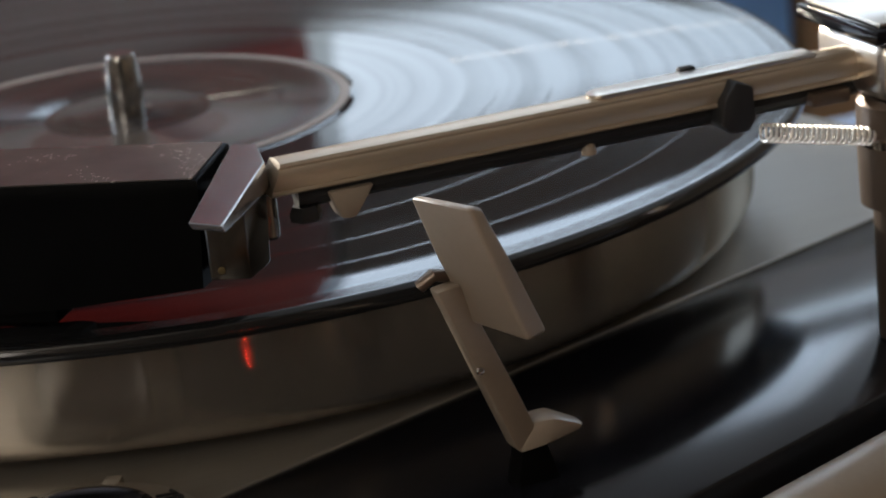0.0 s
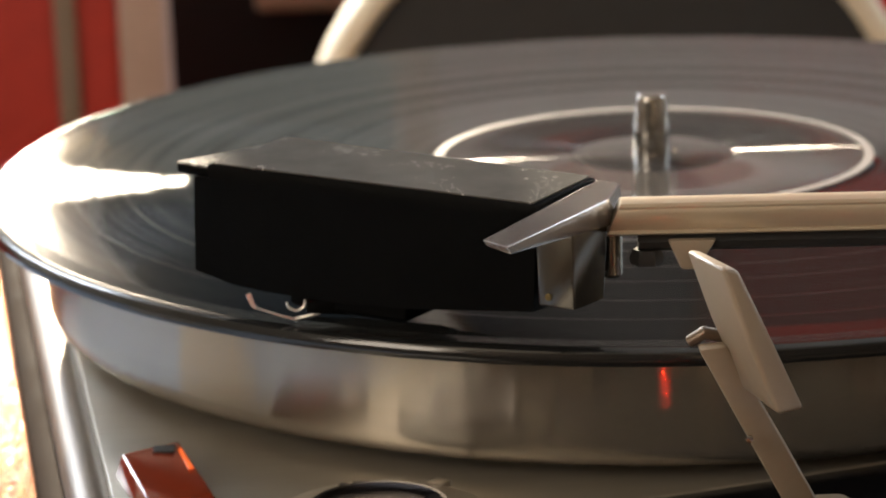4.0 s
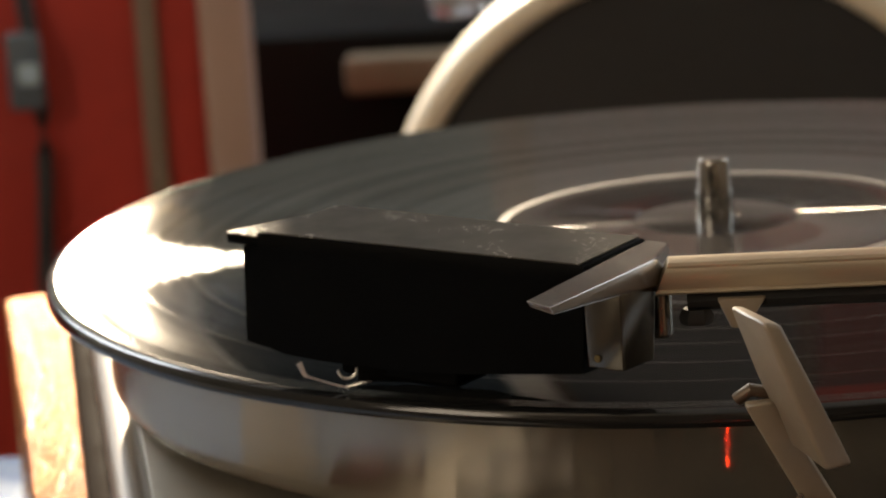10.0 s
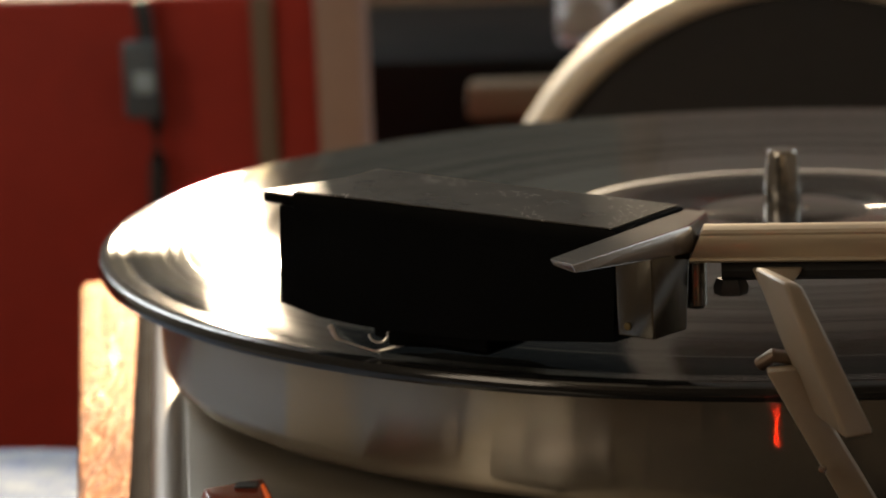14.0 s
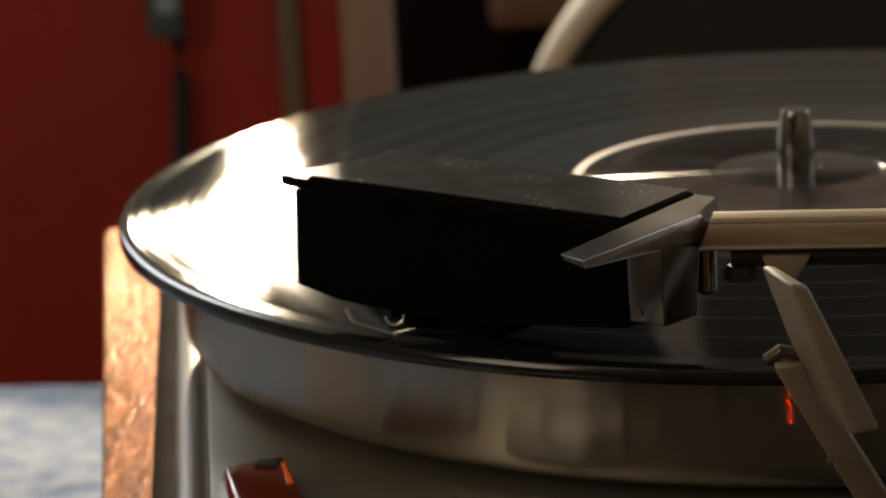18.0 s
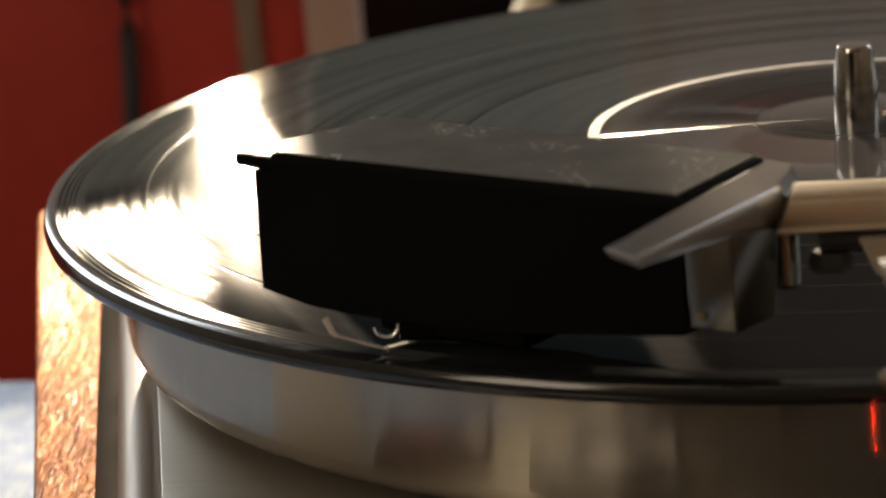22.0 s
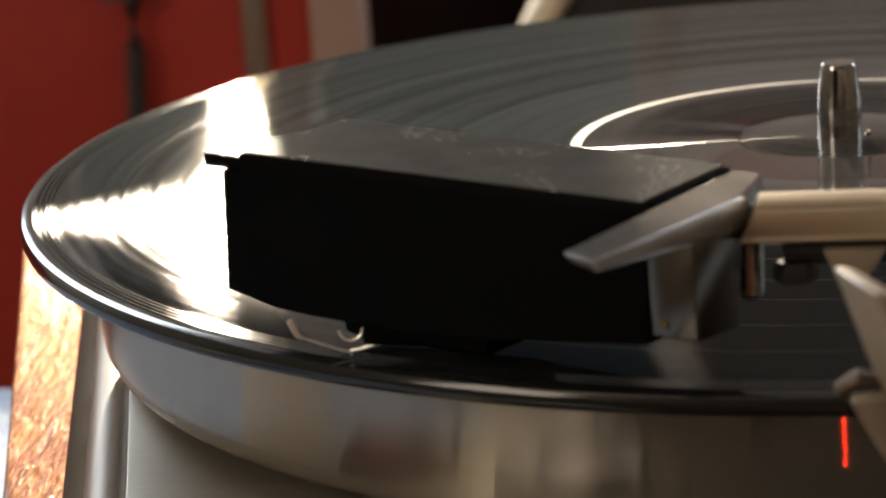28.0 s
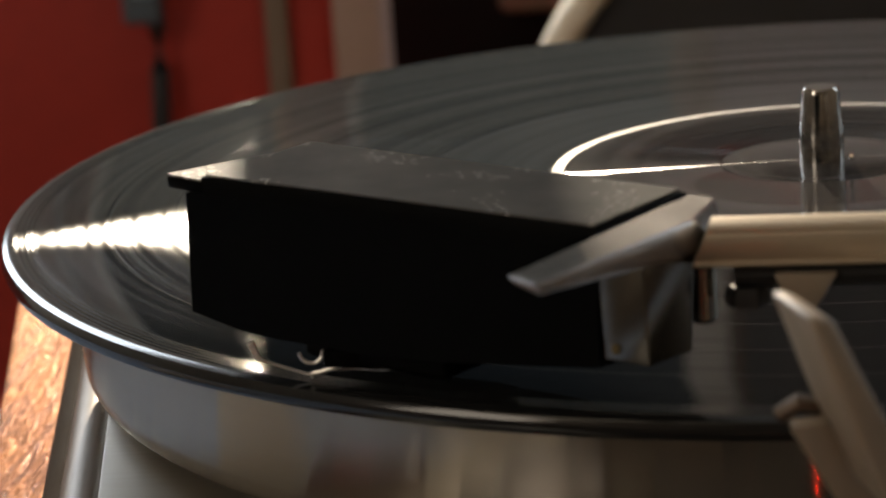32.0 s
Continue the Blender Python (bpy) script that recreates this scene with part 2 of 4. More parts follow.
def label_material(name, sheen):
    """Paper label, grey-brown print in fine rings, glossy along the turning."""
    m, t, b = nodes_of(name)
    tc, r = radius_socket(t)
    n = t.nodes.new("ShaderNodeTexNoise")
    n.noise_dimensions = '1D'
    n.inputs["Scale"].default_value = 420.0
    n.inputs["Detail"].default_value = 3
    t.links.new(r, n.inputs["W"])
    ramp = t.nodes.new("ShaderNodeValToRGB")
    ramp.color_ramp.elements[0].position, ramp.color_ramp.elements[1].position = 0.3, 0.75
    ramp.color_ramp.elements[0].color = (0.036, 0.033, 0.032, 1)
    ramp.color_ramp.elements[1].color = (0.075, 0.068, 0.065, 1)
    t.links.new(n.outputs[0], ramp.inputs[0])
    t.links.new(ramp.outputs[0], b.inputs["Base Color"])
    b.inputs["Roughness"].default_value = 0.12
    b.inputs["Specular IOR Level"].default_value = 0.12
    if sheen:
        grooved(t, b, 0.193, -0.893, sheen, (0.9, 0.88, 0.85), tc.outputs["Object"])
    return m


def wood_material():
    """Lacquered reddish wood with long grain and a rippled gloss."""
    m, t, b = nodes_of("lacquered_wood")
    tc = t.nodes.new("ShaderNodeTexCoord")
    mp = t.nodes.new("ShaderNodeMapping")
    mp.inputs["Rotation"].default_value = (0, 0, radians(-11))
    mp.inputs["Scale"].default_value = (8, 1, 1)
    t.links.new(tc.outputs["Object"], mp.inputs[0])
    n = t.nodes.new("ShaderNodeTexNoise")
    n.inputs["Scale"].default_value = 32
    n.inputs["Detail"].default_value = 8
    n.inputs["Distortion"].default_value = 0.6
    t.links.new(mp.outputs[0], n.inputs["Vector"])
    ramp = t.nodes.new("ShaderNodeValToRGB")
    ramp.color_ramp.elements[0].position, ramp.color_ramp.elements[1].position = 0.32, 0.7
    ramp.color_ramp.elements[0].color = (0.085, 0.036, 0.015, 1)
    ramp.color_ramp.elements[1].color = (0.34, 0.155, 0.060, 1)
    t.links.new(n.outputs[0], ramp.inputs[0])
    t.links.new(ramp.outputs[0], b.inputs["Base Color"])
    b.inputs["Roughness"].default_value = 0.44
    b.inputs["Metallic"].default_value = 0.30
    b.inputs["Specular IOR Level"].default_value = 0.03
    b.inputs["Specular Tint"].default_value = (1.0, 0.50, 0.20, 1)
    b.inputs["Coat Roughness"].default_value = 0.07
    mp2 = t.nodes.new("ShaderNodeMapping")
    mp2.inputs["Rotation"].default_value = (0, 0, radians(-11))
    mp2.inputs["Scale"].default_value = (6, 1, 1)
    t.links.new(tc.outputs["Object"], mp2.inputs[0])
    n2 = t.nodes.new("ShaderNodeTexNoise")
    n2.inputs["Scale"].default_value = 95
    n2.inputs["Detail"].default_value = 7
    n2.inputs["Distortion"].default_value = 1.0
    t.links.new(mp2.outputs[0], n2.inputs["Vector"])
    bp = t.nodes.new("ShaderNodeBump")
    bp.inputs["Strength"].default_value = 1.0
    bp.inputs["Distance"].default_value = 0.0015
    t.links.new(n2.outputs[0], bp.inputs["Height"])
    t.links.new(bp.outputs[0], b.inputs["Normal"])
    t.links.new(bp.outputs[0], b.inputs["Coat Normal"])
    n3 = t.nodes.new("ShaderNodeTexNoise")
    n3.inputs["Scale"].default_value = 200
    n3.inputs["Detail"].default_value = 5
    t.links.new(mp2.outputs[0], n3.inputs["Vector"])
    left = t.nodes.new("ShaderNodeMapRange")
    left.inputs["From Min"].default_value, left.inputs["From Max"].default_value = 0.52, 0.58
    left.inputs["To Max"].default_value = 0.62
    t.links.new(n3.outputs[0], left.inputs[0])
    t.links.new(left.outputs[0], b.inputs["Coat Weight"])
    return m


def denim_material():
    m, t, b = nodes_of("denim")
    tc = t.nodes.new("ShaderNodeTexCoord")
    w1 = t.nodes.new("ShaderNodeTexWave")
    w1.inputs["Scale"].default_value = 110
    w1.inputs["Distortion"].default_value = 4.0
    t.links.new(tc.outputs["Object"], w1.inputs["Vector"])
    n = t.nodes.new("ShaderNodeTexNoise")
    n.inputs["Scale"].default_value = 90
    n.inputs["Detail"].default_value = 8
    t.links.new(tc.outputs["Object"], n.inputs["Vector"])
    mix = t.nodes.new("ShaderNodeMix")
    mix.inputs[0].default_value = 0.88
    t.links.new(w1.outputs["Fac"], mix.inputs[2])
    t.links.new(n.outputs[0], mix.inputs[3])
    ramp = t.nodes.new("ShaderNodeValToRGB")
    ramp.color_ramp.elements[0].position, ramp.color_ramp.elements[1].position = 0.36, 0.66
    ramp.color_ramp.elements[0].color = (0.25, 0.40, 0.76, 1)
    ramp.color_ramp.elements[1].color = (0.78, 0.89, 1.0, 1)
    t.links.new(mix.outputs[0], ramp.inputs[0])
    t.links.new(ramp.outputs[0], b.inputs["Base Color"])
    b.inputs["Roughness"].default_value = 0.95
    b.inputs["Sheen Weight"].default_value = 1.0
    b.inputs["Sheen Roughness"].default_value = 0.35
    b.inputs["Sheen Tint"].default_value = (0.85, 0.92, 1.0, 1)
    b.inputs["Specular IOR Level"].default_value = 0.1
    bp = t.nodes.new("ShaderNodeBump")
    bp.inputs["Strength"].default_value = 1.0
    bp.inputs["Distance"].default_value = 0.0015
    t.links.new(mix.outputs[0], bp.inputs["Height"])
    t.links.new(bp.outputs[0], b.inputs["Normal"])
    return m


def lit_plastic(name, color, glow, strength):
    m, t, b = nodes_of(name)
    b.inputs["Base Color"].default_value = (*color, 1)
    b.inputs["Roughness"].default_value = 0.15
    b.inputs["Transmission Weight"].default_value = 0.35
    b.inputs["Emission Color"].default_value = (*glow, 1)
    b.inputs["Emission Strength"].default_value = strength
    return m


def glass_material():
    m, t, b = nodes_of("clear_glass")
    b.inputs["Base Color"].default_value = (0.95, 0.97, 1, 1)
    b.inputs["Roughness"].default_value = 0.02
    b.inputs["Transmission Weight"].default_value = 1.0
    return m


def turned_metal():
    """Aluminium turned on a lathe: reflections drawn out up and down."""
    m, t, b = nodes_of("turned_aluminium")
    tc = t.nodes.new("ShaderNodeTexCoord")
    mp = t.nodes.new("ShaderNodeMapping")
    mp.inputs["Scale"].default_value = (0.3, 0.3, 40)
    t.links.new(tc.outputs["Object"], mp.inputs[0])
    n = t.nodes.new("ShaderNodeTexNoise")
    n.inputs["Scale"].default_value = 30
    n.inputs["Detail"].default_value = 5
    t.links.new(mp.outputs[0], n.inputs["Vector"])
    ramp = t.nodes.new("ShaderNodeValToRGB")
    ramp.color_ramp.elements[0].color = (0.33, 0.298, 0.25, 1)
    ramp.color_ramp.elements[1].color = (0.415, 0.378, 0.325, 1)
    t.links.new(n.outputs[0], ramp.inputs[0])
    g = t.nodes.new("ShaderNodeBsdfAnisotropic")
    g.inputs["Roughness"].default_value = 0.12
    g.inputs["Anisotropy"].default_value = -0.86
    up = t.nodes.new("ShaderNodeCombineXYZ")
    up.inputs[2].default_value = 1.0
    t.links.new(up.outputs[0], g.inputs["Tangent"])
    t.links.new(ramp.outputs[0], g.inputs["Color"])
    b.inputs["Base Color"].default_value = (0.40, 0.36, 0.31, 1)
    b.inputs["Roughness"].default_value = 0.5
    mix = t.nodes.new("ShaderNodeMixShader")
    mix.inputs[0].default_value = 0.85
    t.links.new(b.outputs[0], mix.inputs[1])
    t.links.new(g.outputs[0], mix.inputs[2])
    t.links.new(mix.outputs[0], t.nodes["Material Output"].inputs["Surface"])
    return m


def scuffed_plastic():
    """Black plastic with dust, pale nicks and fine scratches, flecked more at the sunlit corner."""
    m, t, b = nodes_of("scuffed_black_plastic")
    tc = t.nodes.new("ShaderNodeTexCoord")
    mp = t.nodes.new("ShaderNodeMapping")
    mp.inputs["Rotation"].default_value = (0, 0, radians(30))
    mp.inputs["Scale"].default_value = (0.40, 1, 1)
    t.links.new(tc.outputs["Object"], mp.inputs[0])
    jag = t.nodes.new("ShaderNodeTexNoise")
    jag.inputs["Scale"].default_value = 1600
    jag.inputs["Detail"].default_value = 3
    t.links.new(tc.outputs["Object"], jag.inputs["Vector"])
    bend = t.nodes.new("ShaderNodeVectorMath")
    bend.operation = 'MULTIPLY_ADD'
    bend.inputs[1].default_value = (0.0009, 0.0009, 0.0)
    t.links.new(jag.outputs["Color"], bend.inputs[0])
    t.links.new(mp.outputs[0], bend.inputs[2])
    v = t.nodes.new("ShaderNodeTexVoronoi")
    v.voronoi_dimensions = '2D'
    v.inputs["Scale"].default_value = 1250
    v.inputs["Randomness"].default_value = 1.0
    t.links.new(bend.outputs[0], v.inputs["Vector"])
    near = t.nodes.new("ShaderNodeMath")
    near.operation = 'LESS_THAN'
    near.inputs[1].default_value = 0.17
    t.links.new(v.outputs["Distance"], near.inputs[0])
    # Nicks crowd towards this corner, standing in for its sunlit sparkle.
    corner = t.nodes.new("ShaderNodeVectorMath")
    corner.operation = 'DISTANCE'
    corner.inputs[1].default_value = (-0.0900, -0.1140, 0.0290)
    t.links.new(tc.outputs["Object"], corner.inputs[0])
    worn = t.nodes.new("ShaderNodeMapRange")
    worn.inputs["From Min"].default_value, worn.inputs["From Max"].default_value = 0.002, 0.024
    worn.inputs["To Min"].default_value, worn.inputs["To Max"].default_value = 0.30, 0.13
    t.links.new(corner.outputs["Value"], worn.inputs[0])
    t.links.new(worn.outputs[0], near.inputs[1])
    n = t.nodes.new("ShaderNodeTexNoise")
    n.inputs["Scale"].default_value = 95
    n.inputs["Detail"].default_value = 3
    t.links.new(tc.outputs["Object"], n.inputs["Vector"])
    patch = t.nodes.new("ShaderNodeMath")
    patch.operation = 'GREATER_THAN'
    patch.inputs[1].default_value = 0.55
    t.links.new(n.outputs[0], patch.inputs[0])
    both = t.nodes.new("ShaderNodeMath")
    both.operation = 'MULTIPLY'
    t.links.new(near.outputs[0], both.inputs[0])
    t.links.new(patch.outputs[0], both.inputs[1])
    dust = t.nodes.new("ShaderNodeValToRGB")
    dust.color_ramp.elements[0].position, dust.color_ramp.elements[1].position = 0.3, 0.8
    dust.color_ramp.elements[0].color = (0.075, 0.068, 0.058, 1)
    dust.color_ramp.elements[1].color = (0.135, 0.122, 0.104, 1)
    t.links.new(n.outputs[0], dust.inputs[0])
    mix = t.nodes.new("ShaderNodeMix")
    mix.data_type = 'RGBA'
    t.links.new(both.outputs[0], mix.inputs[0])
    t.links.new(dust.outputs[0], mix.inputs[6])
    mix.inputs[7].default_value = (0.46, 0.42, 0.36, 1)
    t.links.new(mix.outputs[2], b.inputs["Base Color"])
    b.inputs["Roughness"].default_value = 0.22
    b.inputs["Specular IOR Level"].default_value = 0.5
    b.inputs["Sheen Weight"].default_value = 0.10
    b.inputs["Sheen Roughness"].default_value = 0.35
    bp = t.nodes.new("ShaderNodeBump")
    bp.inputs["Strength"].default_value = 0.5
    bp.inputs["Distance"].default_value = 0.0004
    t.links.new(both.outputs[0], bp.inputs["Height"])
    t.links.new(bp.outputs[0], b.inputs["Normal"])
    return m


VINYL = vinyl_material()
LABEL = label_material("label_paper", 0.06)
LABEL_PLAIN = label_material("plain_label_paper", 0.003)
LABEL_EDGE = surface("label_border", (0.24, 0.215, 0.205), 0.5, var=0.08, scale=200)
WOOD = wood_material()
DENIM = denim_material()
PLATTER = turned_metal()
SHELL_TOP = scuffed_plastic()
CHROME = surface("chrome", (0.80, 0.78, 0.75), 0.10, 1.0, var=0.04, scale=60)
KNOB = surface("satin_knob_metal", (0.09, 0.085, 0.095), 0.26, 1.0, var=0.06, scale=90)
EDGE_BROWN = surface("satin_bronze_edge", (0.15, 0.115, 0.085), 0.46, 0.5, var=0.12, scale=70, spec=0.3, stretch=(1, 0.1, 1))
GAP_DARK = surface("dark_gap_brown", (0.034, 0.022, 0.015), 0.85, 0.0, var=0.15, scale=60, spec=0.02)
CROSS_DARK = surface("polished_steel", (0.38, 0.36, 0.335), 0.15, 1.0, var=0.05, scale=60)
COLLAR = surface("polished_collar_metal", (0.18, 0.165, 0.14), 0.20, 1.0, var=0.1, scale=120)
BRASS = surface("dull_brass", (0.17, 0.125, 0.055), 0.45, 0.8, var=0.3, scale=400)
CROSS = surface("grey_brown_metal", (0.33, 0.305, 0.295), 0.24, 0.95, var=0.10, scale=150, spec=0.4, bump=0.05, bump_scale=1500)
SATIN = surface("satin_aluminium", (0.74, 0.69, 0.62), 0.32, 1.0, var=0.05, scale=150, bump=0.05, bump_scale=1500, stretch=(0.1, 1, 1))
ARM_METAL = surface("champagne_anodised_metal", (0.50, 0.41, 0.30), 0.35, 0.60, var=0.04, scale=80, stretch=(0.1, 1, 1))
DECK_SILVER = surface("brushed_silver_deck", (0.34, 0.312, 0.265), 0.40, 0.7, var=0.06, scale=60, bump=0.06, bump_scale=900, stretch=(0.08, 1, 1))
DECK_BLACK = surface("black_gloss_deck", (0.008, 0.008, 0.010), 0.13, 0.0, var=0.2, scale=60, spec=0.30)
SHELL_BLACK = surface("black_moulded_plastic", (0.0032, 0.0032, 0.0031), 0.42, 0.0, var=0.25, scale=90, bump=0.10, bump_scale=500, spec=0.03)
RUBBER = surface("black_rubber", (0.012, 0.012, 0.012), 0.6, 0.0, var=0.2, scale=120, bump=0.1)
IVORY = surface("ivory_plastic", (0.31, 0.25, 0.185), 0.38, 0.0, var=0.05, scale=90, bump=0.04)
BEIGE_RING = surface("beige_dial_plastic", (0.30, 0.26, 0.205), 0.4, 0.0, var=0.05, scale=90)
INK = surface("black_ink", (0.02, 0.02, 0.02), 0.6, 0.0)
RED_LENS = lit_plastic("red_translucent_plastic", (0.17, 0.026, 0.012), (1.0, 0.12, 0.02), 0.018)
LENS_GLOW = lit_plastic("glowing_orange_plastic", (0.7, 0.12, 0.03), (1.0, 0.22, 0.05), 0.18)
BRIGHT = surface("bright_nickel_wire", (0.80, 0.77, 0.72), 0.30, 0.6, var=0.05, scale=200)
STEEL = surface("spring_steel", (0.65, 0.62, 0.58), 0.22, 1.0, var=0.05)
BROWN_METAL = surface("dark_bronze_metal", (0.16, 0.12, 0.09), 0.36, 0.7, var=0.1, scale=50)
RED_PAINT = surface("red_painted_panel", (0.44, 0.028, 0.016), 0.55, 0.0, var=0.12, scale=9, bump=0.03, bump_scale=60)
RED_CLOTH = surface("red_cloth", (0.55, 0.030, 0.018), 0.85, 0.0, var=0.14, scale=14, bump=0.1)
MAROON = surface("dark_red_cloth", (0.13, 0.014, 0.012), 0.9, 0.0, var=0.14, scale=14, bump=0.1)
BEIGE_TRIM = surface("grey_beige_trim", (0.20, 0.135, 0.095), 0.6, 0.0, var=0.08, scale=20)
PINK_TRIM = surface("pinkish_painted_wood", (0.40, 0.26, 0.21), 0.6, 0.0, var=0.06, scale=18)
CORD = surface("dark_grey_cord", (0.035, 0.035, 0.04), 0.55, 0.0, var=0.1, scale=60)
SWITCH = surface("grey_blue_plastic", (0.10, 0.13, 0.16), 0.4, 0.0, var=0.1, scale=60)
PALE = surface("pale_blue_plastic", (0.45, 0.60, 0.70), 0.4, 0.0, var=0.05, scale=60)
BLACK_CAB = surface("black_lacquered_board", (0.004, 0.004, 0.004), 0.6, 0.0, var=0.2, scale=15, spec=0.2)
PULL = surface("pale_wood", (0.30, 0.24, 0.17), 0.6, 0.0, var=0.1, scale=30)
CREAM = surface("cream_lacquer", (0.84, 0.73, 0.55), 0.48, 0.0, var=0.05, scale=30, spec=0.9)
DRUM_SKIN = surface("black_drum_skin", (0.022, 0.022, 0.021), 0.65, 0.0, var=0.15, scale=14)
WALL = surface("warm_plaster", (0.52, 0.44, 0.35), 0.9, 0.0, var=0.06, scale=5, bump=0.15, bump_scale=90)
DARK_WALL = surface("dark_brown_panelling", (0.10, 0.075, 0.052), 0.7, 0.0, var=0.2, scale=7, stretch=(1, 1, 0.15), bump=0.1, bump_scale=60)
PALE_WALL = surface("pale_plaster", (0.80, 0.80, 0.80), 0.9, 0.0, var=0.04, scale=5, bump=0.15, bump_scale=90)
OLIVE = surface("olive_grey_paint", (0.34, 0.29, 0.22), 0.9, 0.0, var=0.06, scale=5, bump=0.15, bump_scale=90)
FLOOR = surface("brown_floor_boards", (0.22, 0.13, 0.075), 0.45, 0.0, var=0.2, scale=8, stretch=(0.15, 1, 1))
CEIL = surface("white_ceiling_paint", (0.75, 0.73, 0.69), 0.9, 0.0, var=0.03, scale=6)
TABLE = surface("dark_table_wood", (0.10, 0.055, 0.03), 0.4, 0.0, var=0.25, scale=18, stretch=(0.2, 1, 1))
BLUE = surface("blue_fabric", (0.22, 0.45, 0.90), 0.8, 0.0, var=0.1, scale=20)
WHITE_PAINT = surface("white_paint", (0.78, 0.76, 0.72), 0.45, 0.0, var=0.03, scale=12)
GLASS = glass_material()
CARD = surface("brown_cardboard", (0.36, 0.24, 0.14), 0.85, 0.0, var=0.1, scale=20)
PARCEL = surface("pale_card", (0.86, 0.74, 0.60), 0.7, 0.0, var=0.05, scale=20)
CARD_PALE = surface("pale_beige_paint", (0.66, 0.55, 0.42), 0.6, 0.0, var=0.05, scale=10)
RED_LED = lit_plastic("red_lamp", (0.6, 0.02, 0.01), (1.0, 0.03, 0.01), 300.0)

# ---- mesh helpers ----


def finish(ob, bm, material, smooth=None):
    me = ob.data
    bmesh.ops.recalc_face_normals(bm, faces=bm.faces)
    bevelled = any(f.smooth for f in bm.faces)
    bm.to_mesh(me)
    bm.free()
    me.materials.append(material)
    if smooth is not None:
        if not bevelled:
            for p in me.polygons:
                p.use_smooth = True
        me.set_sharp_from_angle(angle=radians(smooth))
    return ob


def part(name, bm, material, parent, label="", smooth=35):
    """One mesh object under a thing or a part."""
    ob = new(name, bpy.data.meshes.new(name))
    finish(ob, bm, material, smooth)
    ob.parent = parent
    if label:
        ob["label"] = label
    return ob


def solid(name, bm, material, label="", category="", kind="", group="", smooth=35):
    ob = new(name, bpy.data.meshes.new(name))
    finish(ob, bm, material, smooth)
    return tagged(ob, label, category, group, kind)


def thing(name, label, category, group="", at=(0, 0, 0)):
    ob = new(name)
    ob.location = at
    return tagged(ob, label, category, group)


def round_edges(bm, edges, bevel, seg):
    """Bevels the edges; only the new rounded faces are shaded smooth."""
    res = bmesh.ops.bevel(bm, geom=edges, offset=bevel, segments=seg, affect='EDGES', profile=0.5)
    for f in res["faces"]:
        f.smooth = True


def box(x0, x1, y0, y1, z0, z1, bevel=0.0, seg=2, m=None):
    bm = bmesh.new()
    bmesh.ops.create_cube(bm, size=1)
    for v in bm.verts:
        v.co = Vector((x0 + (v.co.x + .5) * (x1 - x0), y0 + (v.co.y + .5) * (y1 - y0), z0 + (v.co.z + .5) * (z1 - z0)))
    if bevel:
        round_edges(bm, bm.edges[:], bevel, seg)
    if m is not None:
        bmesh.ops.transform(bm, matrix=m, verts=bm.verts)
    return bm


def lathe(profile, seg=64, m=None, close=True):
    """Turns a list of (radius, z) round the z axis."""
    bm = bmesh.new()
    rings = []
    for r, z in profile:
        if r < 1e-7:
            rings.append([bm.verts.new((0, 0, z))])
        else:
            rings.append([bm.verts.new((r * math.cos(2 * math.pi * k / seg), r * math.sin(2 * math.pi * k / seg), z)) for k in range(seg)])
    for a, b in zip(rings, rings[1:]):
        for k in range(seg):
            q = (k + 1) % seg
            if len(a) == 1 and len(b) == 1:
                continue
            if len(a) == 1:
                bm.faces.new((a[0], b[k], b[q]))
            elif len(b) == 1:
                bm.faces.new((a[k], a[q], b[0]))
            else:
                bm.faces.new((a[k], a[q], b[q], b[k]))
    if m is not None:
        bmesh.ops.transform(bm, matrix=m, verts=bm.verts)
    return bm


def prism(points, z0, z1, bevel=0.0, seg=2, m=None, top_only=False):
    """A plate of the given outline."""
    bm = bmesh.new()
    lo = [bm.verts.new((x, y, z0)) for x, y in points]
    hi = [bm.verts.new((x, y, z1)) for x, y in points]
    n = len(points)
    bm.faces.new(lo[::-1])
    bm.faces.new(hi)
    for k in range(n):
        bm.faces.new((lo[k], lo[(k + 1) % n], hi[(k + 1) % n], hi[k]))
    if bevel:
        edges = [e for e in bm.edges if not top_only or all(abs(v.co.z - z1) < 1e-9 for v in e.verts)]
        round_edges(bm, edges, bevel, seg)
    if m is not None:
        bmesh.ops.transform(bm, matrix=m, verts=bm.verts)
    return bm


def tube(points, r, seg=12, taper=None):
    """A round bar along a line of points."""
    bm = bmesh.new()
    pts = [Vector(p) for p in points]
    rings = []
    up = Vector((0, 0, 1))
    for i, p in enumerate(pts):
        d = (pts[min(i + 1, len(pts) - 1)] - pts[max(i - 1, 0)]).normalized()
        a = d.cross(up)
        if a.length < 1e-4:
            a = d.cross(Vector((0, 1, 0)))
        a.normalize()
        b = a.cross(d)
        rr = r if taper is None else r * taper[i]
        rings.append([bm.verts.new(p + rr * (math.cos(2 * math.pi * k / seg) * a + math.sin(2 * math.pi * k / seg) * b)) for k in range(seg)])
    for a, b in zip(rings, rings[1:]):
        for k in range(seg):
            bm.faces.new((a[k], a[(k + 1) % seg], b[(k + 1) % seg], b[k]))
    bm.faces.new(rings[0][::-1])
    bm.faces.new(rings[-1])
    return bm


